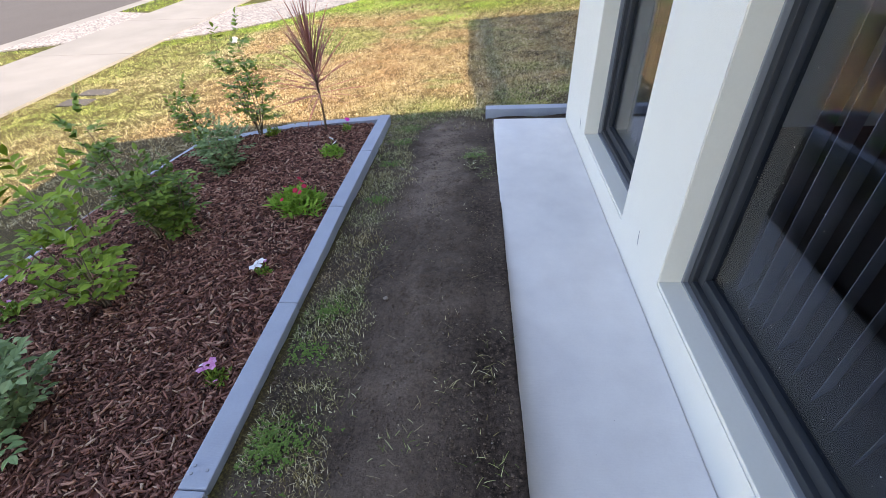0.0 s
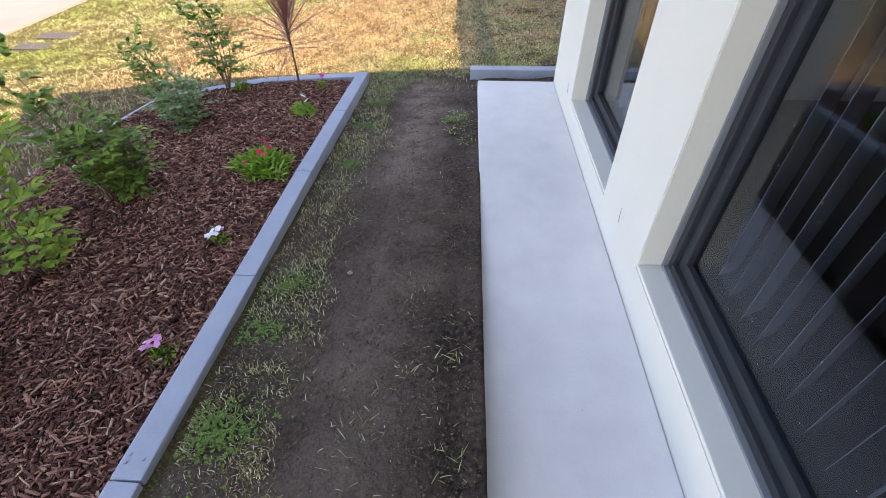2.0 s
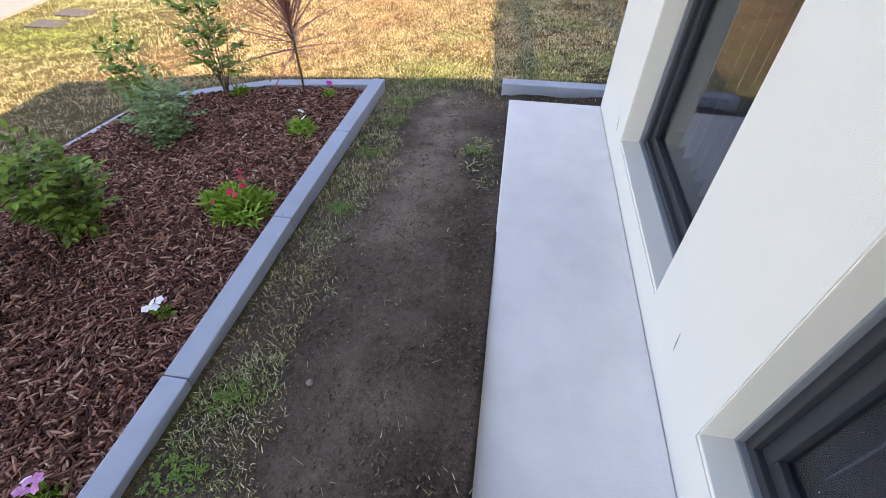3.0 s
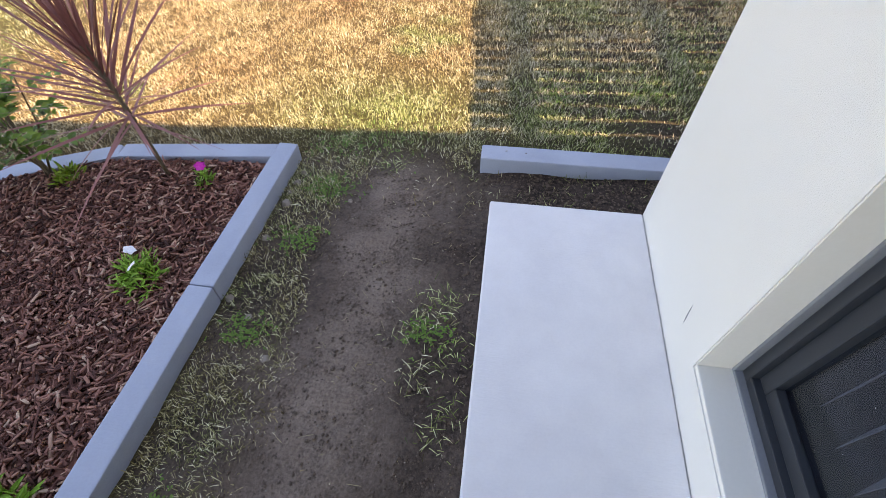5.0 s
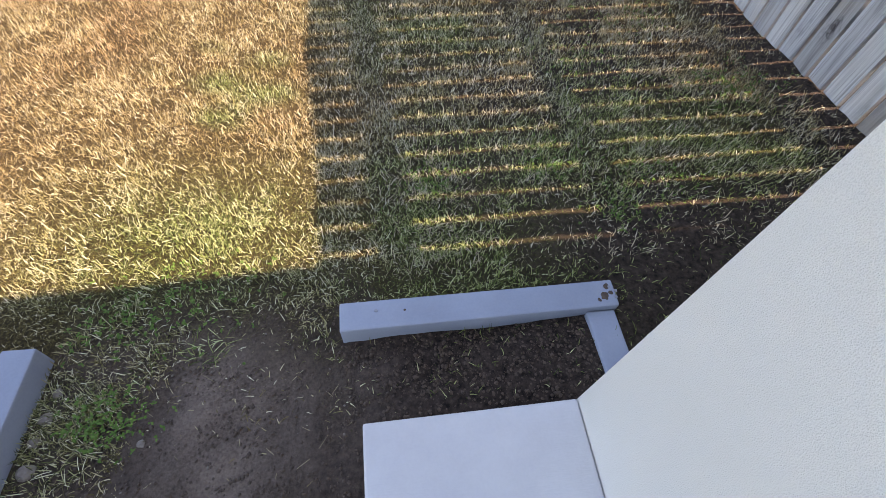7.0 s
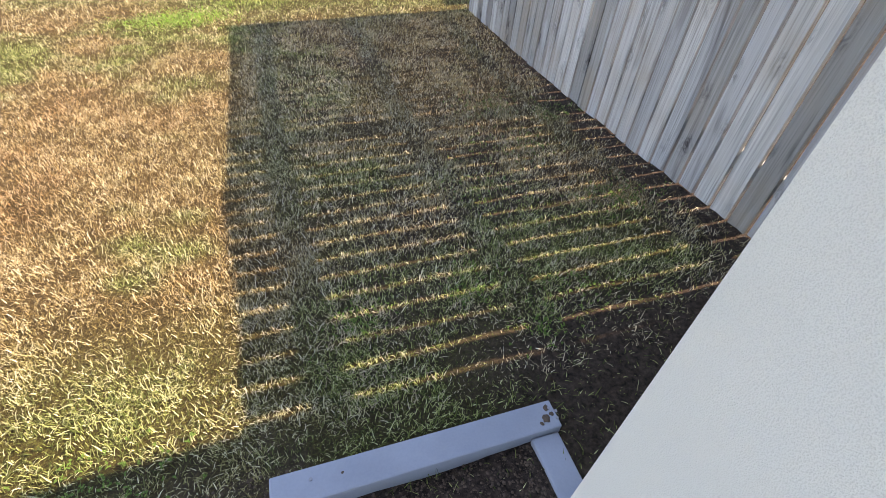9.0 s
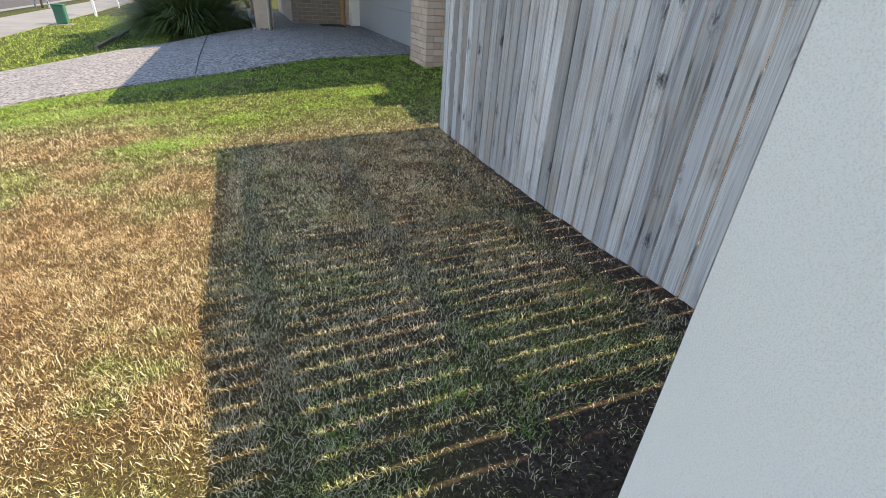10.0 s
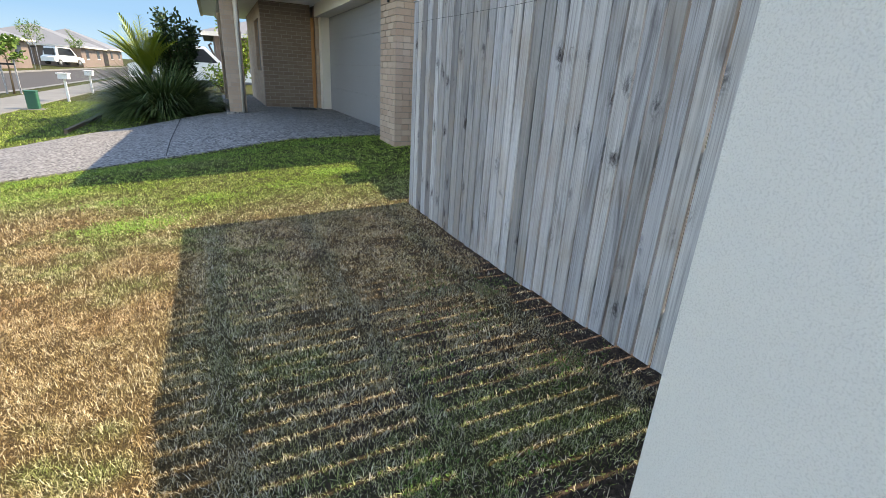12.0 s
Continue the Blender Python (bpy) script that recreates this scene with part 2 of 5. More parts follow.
WHITE = speckled("white_paint", (0.72, 0.72, 0.70), (0.82, 0.82, 0.80), 3, 0.5, 80, 0.05, 0.001)
CREAM = speckled("cream_paint", (0.58, 0.54, 0.47), (0.66, 0.62, 0.55), 3, 0.6, 80, 0.05, 0.001)
ROOF = speckled("grey_roof", (0.13, 0.135, 0.145), (0.19, 0.195, 0.205), 0.8, 0.7, 20)
GARAGE = speckled("grey_steel_door", (0.20, 0.205, 0.21), (0.25, 0.255, 0.26), 0.8, 0.35, 80, 0.05, 0.001)
TIMBER = speckled("orange_timber", (0.33, 0.15, 0.05), (0.46, 0.23, 0.09), 5, 0.5, 40)
STONE = speckled("pale_stone", (0.13, 0.10, 0.08), (0.33, 0.27, 0.215), 45, 0.9, 120)
STRAW = leaf_material("straw", (0.12, 0.09, 0.05), (0.32, 0.25, 0.14), (0.6, 0.5, 0.3), 0.8)
THATCH = leaf_material("pale_thatch", (0.22, 0.165, 0.095), (0.50, 0.42, 0.28), (0.82, 0.76, 0.60), 0.8)
CLOD = speckled("soil_clods", (0.035, 0.023, 0.017), (0.20, 0.137, 0.10), 25, 0.95, 200)
BARK = speckled("thin_bark", (0.11, 0.075, 0.045), (0.22, 0.16, 0.10), 30, 0.85, 90)
GREENPAINT = speckled("green_box_paint", (0.02, 0.10, 0.06), (0.03, 0.14, 0.085), 4, 0.5, 60)
# near-black, so that whatever lies behind the glass reads as unlit
UNLIT_ROOM = speckled("near_black_room", (0.03, 0.029, 0.028), (0.04, 0.039, 0.037), 1, 0.9, 40)
LEAF_DARK = leaf_material("dark_leaves", (0.04, 0.08, 0.010), (0.11, 0.185, 0.024), (0.27, 0.36, 0.055), 0.45)
LEAF_DEEP = leaf_material("deep_green_leaves", (0.012, 0.03, 0.01), (0.03, 0.06, 0.018), (0.08, 0.12, 0.035), 0.3)
LEAF_LIGHT = leaf_material("light_leaves", (0.08, 0.14, 0.012), (0.17, 0.26, 0.022), (0.32, 0.41, 0.05), 0.5)
LEAF_GREY = leaf_material("grey_green_leaves", (0.07, 0.125, 0.045), (0.16, 0.24, 0.095), (0.34, 0.43, 0.20), 0.5)
LEAF_BRIGHT = leaf_material("bright_leaves", (0.09, 0.20, 0.02), (0.18, 0.34, 0.04), (0.34, 0.48, 0.09), 0.45)
LEAF_WEED = leaf_material("weed_leaves", (0.05, 0.10, 0.018), (0.10, 0.18, 0.03), (0.20, 0.28, 0.06), 0.5)
LEAF_RED = leaf_material("burgundy_leaves", (0.13, 0.035, 0.035), (0.27, 0.10, 0.085), (0.46, 0.24, 0.17), 0.4)
LEAF_STRAP = leaf_material("strap_leaves", (0.02, 0.042, 0.012), (0.06, 0.10, 0.028), (0.30, 0.36, 0.15), 0.3)
LEAF_PALM = leaf_material("palm_leaves", (0.14, 0.20, 0.02), (0.28, 0.34, 0.04), (0.44, 0.46, 0.08), 0.45)
PETAL_WHITE = leaf_material("white_petals", (0.62, 0.58, 0.60), (0.76, 0.74, 0.74), (0.84, 0.83, 0.82))
PETAL_PINK = leaf_material("pink_petals", (0.45, 0.06, 0.24), (0.62, 0.20, 0.42), (0.78, 0.55, 0.68))
PETAL_MAGENTA = leaf_material("magenta_petals", (0.45, 0.01, 0.22), (0.62, 0.02, 0.32), (0.72, 0.08, 0.42))
PETAL_RED = leaf_material("red_petals", (0.33, 0.004, 0.025), (0.48, 0.01, 0.04), (0.58, 0.06, 0.10))
PETAL_YELLOW = leaf_material("yellow_petals", (0.60, 0.42, 0.05), (0.70, 0.55, 0.10), (0.75, 0.65, 0.2))

# ---- mesh helpers ----


def box(bm, lo, hi, bevel=0.0):
    """Adds a box between two corners; its edges are rounded by bevel."""
    size = [b - a for a, b in zip(lo, hi)]
    made = bmesh.ops.create_cube(bm, size=1.0)["verts"]
    for v in made:
        v.co = Vector([a + s * (c + 0.5) for a, s, c in zip(lo, size, v.co)])
    if bevel:
        edges = list({e for v in made for e in v.link_edges})
        bmesh.ops.bevel(bm, geom=edges, offset=bevel, segments=2, affect="EDGES", profile=0.6)
    return bm


def tube(bm, points, radii, sides=8):
    """A tube through points."""
    rings = []
    for i, p in enumerate(points):
        p = Vector(p)
        a, b = Vector(points[max(i - 1, 0)]), Vector(points[min(i + 1, len(points) - 1)])
        q = (b - a).to_track_quat("Z", "Y")
        r = radii[i] if isinstance(radii, (list, tuple)) else radii
        rings.append([bm.verts.new(p + q @ Vector((r * math.cos(2 * math.pi * k / sides), r * math.sin(2 * math.pi * k / sides), 0))) for k in range(sides)])
    for u, v in zip(rings, rings[1:]):
        for k in range(sides):
            bm.faces.new((u[k], u[(k + 1) % sides], v[(k + 1) % sides], v[k]))
    bm.faces.new(rings[0][::-1])
    bm.faces.new(rings[-1])
    return bm


def finish(name, bm, material, smooth=False):
    me = bpy.data.meshes.new(name)
    bmesh.ops.recalc_face_normals(bm, faces=bm.faces)
    bm.to_mesh(me)
    bm.free()
    me.materials.append(material)
    if smooth:
        me.polygons.foreach_set("use_smooth", [True] * len(me.polygons))
    return me


def part(name, bm, material, parent=None, label="", smooth=False):
    ob = new(name, finish(name, bm, material, smooth))
    ob.parent = parent
    if label:
        tagged(ob, label)
    return ob


def block(name, lo, hi, material, parent=None, label="", bevel=0.0):
    return part(name, box(bmesh.new(), lo, hi, bevel), material, parent, label)


def sheet(name, verts, faces, material, parent=None, smooth=False):
    """A mesh straight from vertices and faces (arrays, or lists of faces of one or more sizes)."""
    me = bpy.data.meshes.new(name)
    if isinstance(faces, np.ndarray):
        n, k = faces.shape
        me.vertices.add(len(verts))
        me.vertices.foreach_set("co", np.ascontiguousarray(verts, np.float32).ravel())
        me.loops.add(n * k)
        me.loops.foreach_set("vertex_index", np.ascontiguousarray(faces, np.int32).ravel())
        me.polygons.add(n)
        me.polygons.foreach_set("loop_start", np.arange(0, n * k, k, dtype=np.int32))
        me.update(calc_edges=True)
    else:
        me.from_pydata([tuple(v) for v in verts], [], [tuple(f) for f in faces])
    me.materials.append(material)
    if smooth:
        me.polygons.foreach_set("use_smooth", [True] * len(me.polygons))
    ob = new(name, me)
    ob.parent = parent
    return ob


def empty(name, place, label, category, group="", kind=""):
    ob = new(name)
    ob.location = place
    ob.empty_display_size = 0.1
    return tagged(ob, label, category, group, kind)


# ---- plan ----
SLAB_L, SLAB_R, SLAB_END, SLAB_TOP = 0.125, 0.605, 2.965, 0.09
WALL_X, CORNER_Y = 0.597, 2.965
FENCE_X, FENCE_END = 1.865, 6.80
BED_X, BED_TIP, BED_BACK = -0.64, 3.25, -2.08
KERB_X = -7.5
SLOPE_Y = np.array([-400, -20, -2, 0, 1.5, 3.3, 4.4, 5.5, 6.8, 9, 14, 40, 400.0])
SLOPE_Z = np.array([0.3, 0.3, 0.27, 0.2, 0.105, -0.01, -0.065, -0.09, -0.08, 0.0, 0.02, 0.0, 0.0])


def smoothstep(v, a, b):
    k = np.clip((v - a) / (b - a), 0, 1)
    return k * k * (3 - 2 * k)


def terrain(x, y):
    """Height of the ground: it falls to the street and rises a little to the next house."""
    x, y = np.asarray(x, float), np.asarray(y, float)
    along = np.interp(y, SLOPE_Y, SLOPE_Z)
    far = np.clip((y - 5) / 4, 0, 1)
    rise = (0.059 + 0.01 * far) * np.minimum(x, 6.0)
    w = np.clip((x + 5) / 3, 0, 1)
    z = (along + rise) * w + (1 - w) * -0.365
    z = np.where(x < KERB_X + 0.05, -0.62, z)
    beyond = smoothstep(x, -15.2, -15.4)
    z = z + beyond * (0.27 + 0.3 * smoothstep(x, -15.5, -30))
    pad = smoothstep(y, 9.6, 11.2) * smoothstep(x, -1.5, 1.5)
    return z + pad * np.clip(0.24 - z, -0.3, 0.3)


def height(x, y):
    return float(terrain(x, y))


def lumps(x, y, scale, seed):
    """Smooth noise on a plane, from -1 to 1."""
    rng = np.random.RandomState(seed)
    total = np.zeros_like(np.asarray(x, float))
    for k in range(9):
        a, f, p = rng.uniform(0, 6.28), scale * rng.uniform(0.6, 1.9), rng.uniform(0, 6.28)
        total = total + np.sin(f * (x * math.cos(a) + y * math.sin(a)) + p)
    return total / 4.5


def soil_share(x, y):
    """How bare the ground is: the trodden strip between bed and slab, and the little bed at the corner. Also darkens
    the lawn inside the fence's shadow and the ground behind the palings.
    """
    x, y = np.asarray(x, float), np.asarray(y, float)
    edge = 0.05 * lumps(x, y, 9, 3) + 0.03 * lumps(x, y, 31, 4)
    left = smoothstep(x + edge, -0.52, -0.36) * smoothstep(-x, -0.2, -0.14)
    strip = left * (1 - smoothstep(y + 1.6 * edge, 3.05, 3.5))
    inner = smoothstep(x, 0.02, 0.10) * (1 - smoothstep(x, 0.70, 0.74)) * smoothstep(y, 2.3, 2.5) * (1 - smoothstep(y, 3.24, 3.30))
    grassy = smoothstep(x, -0.64, -0.60) * (1 - smoothstep(x, 0.12, 0.16)) * (1 - smoothstep(y + 1.2 * edge, 3.15, 3.45)) * 0.9
    # soil among thin grass, which also deepens the fence's shadow in the ground colour
    lawn = smoothstep(x, -0.1, 0.4) * (1 - smoothstep(y, 6, 8)) * (0.46 + 0.42 * lumps(x, y, 5, 5))
    under = smoothstep(x, 0.3, 0.9) * (1 - smoothstep(y + edge, 3.45, 3.8)) * 0.95
    foot = smoothstep(x + edge, 1.5, 1.75) * (1 - smoothstep(y, 5.5, 7)) * 0.95
    # unseen dark soil added past the palings so that their gaps read dark
    behind = smoothstep(x, FENCE_X - 0.05, FENCE_X + 0.05) * (1 - smoothstep(y, 6.9, 7.1))
    return np.clip(np.maximum.reduce([strip, inner, under, foot, grassy, lawn, behind]), 0, 1)


def bare_share(x, y):
    """How few blades stand on the ground."""
    x, y = np.asarray(x, float), np.asarray(y, float)
    edge = 0.07 * lumps(x, y, 8, 3) + 0.05 * lumps(x, y, 27, 4)
    trodden = smoothstep(x + edge, -0.48, -0.28) * (1 - smoothstep(y + 1.4 * edge, 3.0, 3.45)) * (1 - smoothstep(x, 0.12, 0.16))
    inner = smoothstep(x, 0.02, 0.10) * (1 - smoothstep(x, 0.72, 0.76)) * (1 - smoothstep(y, 3.24, 3.30))
    under = smoothstep(x, 0.3, 0.9) * (1 - smoothstep(y + edge, 3.4, 3.8)) * 0.7
    foot = smoothstep(x + edge, 1.55, 1.8) * (1 - smoothstep(y, 5.5, 7)) * 0.7
    thin = smoothstep(x, -0.1, 0.4) * (1 - smoothstep(y, 6, 7.5)) * smoothstep(lumps(x, y, 9, 6) + 0.7 * lumps(x, y, 24, 7), -0.2, 0.8) * 0.42
    return np.clip(np.maximum.reduce([trodden, inner, under, foot, thin]), 0, 1)


def green_share(x, y):
    """Where the couch grass is still green."""
    x, y = np.asarray(x, float), np.asarray(y, float)
    patch = smoothstep(lumps(x, y, 1.9, 11) + 0.45 * lumps(x, y, 6, 12) + 0.2 * lumps(x, y, 17, 18), 0.15, 0.85)
    far = smoothstep(y + 0.35 * x + 0.5 * lumps(x, y, 2.2, 13), 6.9, 7.9) * (0.95 + 0.3 * lumps(x, y, 3.3, 16))
    kept = np.exp(-(((x + 0.35) / 0.55) ** 2 + ((y - 3.55) / 0.35) ** 2)) * 0.6
    edge = np.exp(-((x - 0.22) / 0.28) ** 2) * (0.20 + 0.4 * lumps(x, y, 2.6, 19))
    shade = smoothstep(x, -0.15, 0.35) * (0.08 + 0.30 * lumps(x, y, 3.2, 14) + 0.15 * lumps(x, y, 11, 20))
    fringe = (1 - smoothstep(x, -0.45, -0.25)) * smoothstep(x, -0.7, -0.65) * (1 - smoothstep(y, 3.1, 3.3)) * (0.32 + 0.25 * lumps(x, y, 13, 28))
    verge = smoothstep(y - np.interp(x, [-4.95, -1.96, -0.7, 1.3, 2.6], [7.5, 9.2, 9.8, 10.4, 10.45]), -1.1, -0.25) * 1.0
    street = smoothstep(-x + 0.25 * lumps(x, y, 2.1, 17), 2.6, 3.9) * 0.85
    return np.clip(np.maximum.reduce([patch * 0.62, far * 0.95, kept, edge, shade, fringe, verge, street * (0.7 + 0.4 * lumps(x, y, 2.5, 15))]) + 0.05, 0, 1)


def dust_share(x, y):
    """The pale dry tread in the middle of the strip; the soil elsewhere is dark."""
    x, y = np.asarray(x, float), np.asarray(y, float)
    edge = 0.05 * lumps(x, y, 7, 51) + 0.03 * lumps(x, y, 23, 52)
    middle = -0.20 + 0.03 * np.sin(1.7 * y)
    tread = np.exp(-((x - middle + edge) / 0.19) ** 2) * (1 - smoothstep(y + edge, 3.0, 3.5))
    return np.clip(tread * (0.8 + 0.35 * lumps(x, y, 5, 53)) * (0.32 + 0.78 * smoothstep(y, 1.5, 2.5)) + (0.12 + 0.14 * lumps(x, y, 9, 54)) * (1 - smoothstep(x, 0.1, 0.3)), 0, 1)


def attributes(me, x, y):
    for name, fn in (("soil", soil_share), ("green", green_share), ("dust", dust_share)):
        a = me.attributes.new(name, "FLOAT", "POINT")
        a.data.foreach_set("value", np.asarray(fn(x, y), np.float32))


def build_ground():
    xs = np.concatenate([[-3000, -800, -250, -100, -60, -40, -30, -25, -20, -17, -15.5, -15.3, -15.15, -12, -9, -7.55, -7.45, -7.0, -6.5, -6, -5.5, -5, -4.6, -4.3, -4],
                         np.arange(-3.8, -2.2, 0.1), np.arange(-2.2, -0.7, 0.04), np.arange(-0.7, 0.14, 0.012), np.arange(0.14, 2.2, 0.04), np.arange(2.3, 6, 0.3), [7, 9, 12, 20, 50, 150, 600, 3000]])
    ys = np.concatenate([[-3000, -800, -200, -60, -25, -12, -6, -4, -3, -2.5], np.arange(-2, -0.6, 0.2), np.arange(-0.6, 0.2, 0.04), np.arange(0.2, 3.4, 0.014), np.arange(3.4, 5.2, 0.04), np.arange(5.2, 9, 0.1),
                         np.arange(9, 16, 0.3), [17, 18, 20, 22, 25, 30, 40, 60, 100, 250, 800, 3000]])
    gx, gy = np.meshgrid(xs, ys, indexing="ij")
    gz = terrain(gx, gy)
    near = np.exp(-np.maximum(0, np.hypot(gx + 0.2, gy - 2.5) - 4) ** 2)
    gz = gz + near * (0.006 * lumps(gx, gy, 14, 21) + 0.004 * lumps(gx, gy, 40, 22)) * (0.6 + 0.6 * soil_share(gx, gy))
    bare = smoothstep(gx, -0.62, -0.4) * (1 - smoothstep(gx, 0.14, 0.2)) * (1 - smoothstep(gy, 3.1, 3.5)) * smoothstep(gy, 0.0, 0.3)
    rough = smoothstep(lumps(gx, gy, 6, 25) + 0.4 * lumps(gx, gy, 17, 26), -0.3, 0.8)
    gz = gz + bare * (0.004 * lumps(gx, gy, 26, 23) + rough * (0.0035 * lumps(gx, gy, 75, 24) + 0.0025 * lumps(gx, gy, 150, 27)))
    rut = np.exp(-((gx - 0.06) / 0.05) ** 2) * (1 - smoothstep(gy, 2.9, 3.1))
    gz = gz - 0.012 * rut
    inside = (gx > 0.13) & (gy < 2.95) & (gx < 4)
    gz = np.where(inside, gz - 0.15, gz)
    bed = (gx < BED_X - 0.05) & (gx > BED_BACK + 0.05) & (gy < 2.9)
    gz = np.where(bed, gz - 0.05, gz)
    nx, ny = len(xs), len(ys)
    i = (np.arange(nx - 1)[:, None] * ny + np.arange(ny - 1)[None, :]).ravel()
    faces = np.stack([i, i + ny, i + ny + 1, i + 1], 1)
    ob = sheet("ground", np.stack([gx.ravel(), gy.ravel(), gz.ravel()], 1), faces, GROUND, None, True)
    attributes(ob.data, gx.ravel(), gy.ravel())
    tagged(ob, "dry patchy couch lawn with a bare trodden soil strip", "ground", "", "structure")


build_ground()

# ---- paths and road ----


def laid(name, outline, thick, material, label, category, lift=0.012):
    """A slab with the given outline that follows the terrain."""
    bm = bmesh.new()
    bm.faces.new([bm.verts.new((x, y, 0)) for x, y in outline])
    bmesh.ops.triangulate(bm, faces=bm.faces[:])
    for k in range(5):
        bmesh.ops.subdivide_edges(bm, edges=[e for e in bm.edges if e.calc_length() > 0.5], cuts=1)
        bmesh.ops.triangulate(bm, faces=bm.faces[:])
    for v in bm.verts:
        v.co.z = height(v.co.x, v.co.y) + lift
    rim = [e for e in bm.edges if e.is_boundary]
    wall = bmesh.ops.extrude_edge_only(bm, edges=rim)["geom"]
    for v in wall:
        if isinstance(v, bmesh.types.BMVert):
            v.co.z -= thick
    ob = part(name, bm, material)
    return tagged(ob, label, category, "", "structure")


def strip(name, x0, x1, y0, y1, z, thick, material, label, category):
    ob = block(name, (x0, y0, z - thick), (x1, y1, z), material)
    return tagged(ob, label, category, "", "structure")

strip("road", -15.0, KERB_X - 0.3, -60, 160, -0.47, 0.1, ASPHALT, "grey worn asphalt suburban street", "road")
strip("kerb", KERB_X - 0.3, KERB_X + 0.08, -60, 160, -0.37, 0.3, PATHWAY, "pale concrete kerb beside the street", "kerb")
strip("kerb", -15.3, -15.0, -60, 160, -0.33, 0.4, PATHWAY, "pale concrete kerb across the street", "kerb")
footpath = empty("pavement", (0, 0, 0), "pale concrete footpath with grassy edges", "footpath", "", "structure")
for k in range(-3, 30):
    y = 1.9 + k * 2.4
    block("panel", (-6.55, y, -0.46), (-4.93, y + 2.392, -0.335), PATHWAY, footpath, "", 0.006)
laid("driveway", [(-7.4, 7.1), (-6.6, 7.5), (-4.95, 7.5), (-3.2, 8.55), (-1.96, 9.2), (-0.7, 9.8), (0.4, 10.12), (1.3, 10.4), (2.6, 10.45), (3.4, 10.3), (3.4, 15.6), (1.0, 14.9),
                  (-0.4, 14.3), (-1.6, 13.4), (-2.9, 12.1), (-4.95, 10.1), (-6.6, 9.9), (-7.4, 10.1)], 0.08, AGGREGATE,
     "exposed aggregate driveway with a pebbled finish", "driveway", 0.02)
laid("driveway_joint", [(-0.43, 9.98), (-0.416, 9.98), (-0.446, 14.2), (-0.46, 14.2)], 0.02, DARK, "dark saw-cut joint across the driveway", "joint", 0.0245)

# ---- the house ----
house = empty("house", (0, 0, 0), "white rendered house with charcoal framed windows", "house", "", "structure")
WINDOWS = [(0.331, 1.158, 0.252), (1.59, 2.417, 0.215)]
HEAD_Z, TOP_Z = 2.25, 2.62


def build_house():
    bm = bmesh.new()
    back = WALL_X + 0.15
    runs = [(-3.0, WINDOWS[0][0]), (WINDOWS[0][1], WINDOWS[1][0]), (WINDOWS[1][1], CORNER_Y)]

    for a, b in runs:
        box(bm, (WALL_X, a, -0.15), (back, b, HEAD_Z))
    for a, b, sill in WINDOWS:
        box(bm, (WALL_X, a, -0.15), (back, b, sill - 0.012))
    box(bm, (WALL_X, -3.0, HEAD_Z), (back, CORNER_Y, TOP_Z))
    bmesh.ops.remove_doubles(bm, verts=bm.verts, dist=0.0005)
    part("front_wall", bm, RENDER, house, "off-white rolled render wall")
    block("side_wall", (back, CORNER_Y - 0.23, -0.15), (9.0, CORNER_Y, TOP_Z), RENDER, house, "off-white rolled render wall", 0.0)
    for y0, y1, sill in WINDOWS:
        block("window_sill", (WALL_X + 0.002, y0 + 0.001, sill - 0.012), (WALL_X + 0.09, y1 - 0.001, sill + 0.001), SMOOTH, house, "smooth cream sill", 0.003)
        for y, s in ((y0, 1), (y1, -1)):
            block("window_reveal", (WALL_X + 0.003, min(y, y + 0.003 * s), sill + 0.001), (WALL_X + 0.09, max(y, y + 0.003 * s), HEAD_Z), SMOOTH, house, "smooth cream window reveal")
        # near-black board added over the wall top, indoor shade put into its colour
        block("inner_sill", (WALL_X + 0.146, y0 + 0.001, sill - 0.02), (WALL_X + 0.30, y1 - 0.001, sill + 0.004), UNLIT_ROOM, house, "near-black board added behind the glass", 0.003)
    for y, z in ((1.386, 0.263), (2.53, 0.229)):
        bm = tube(bmesh.new(), [(WALL_X, y - 0.006, z - 0.028), (WALL_X, y - 0.001, z - 0.006), (WALL_X, y + 0.006, z + 0.028)], [0.0008, 0.002, 0.0008], 6)
        part("scuff_mark", bm, LIP, house, "grey scuff on the render")
    # near-black box behind the windows, its colour standing for an unlit room
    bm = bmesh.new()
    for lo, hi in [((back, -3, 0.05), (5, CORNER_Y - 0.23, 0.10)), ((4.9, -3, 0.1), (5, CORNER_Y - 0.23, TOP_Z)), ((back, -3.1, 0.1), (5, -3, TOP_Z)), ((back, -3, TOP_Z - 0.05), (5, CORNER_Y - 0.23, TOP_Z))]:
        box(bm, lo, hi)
    part("room_lining", bm, UNLIT_ROOM, house, "near-black box standing for the unlit room")
    block("end_wall", (8.77, -4, -0.15), (9.0, CORNER_Y - 0.232, TOP_Z), RENDER, house, "off-white rolled render wall", 0.0)
    block("back_wall", (back + 0.002, -4.23, -0.15), (9.0, -4.002, TOP_Z), RENDER, house, "off-white rolled render wall", 0.0)
    # roof: eaves, gutter and a hipped sheet
    ex, ey, ez = 0.10, CORNER_Y + 0.33, TOP_Z
    block("soffit", (ex, -4, ez), (9.4, ey, ez + 0.03), WHITE, house, "white eave lining")
    block("fascia", (ex - 0.03, -4, ez - 0.02), (ex, ey + 0.03, ez + 0.16), FRAME, house, "charcoal gutter", 0.004)
    block("fascia", (ex, ey, ez - 0.02), (9.4, ey + 0.03, ez + 0.16), FRAME, house, "charcoal gutter", 0.004)
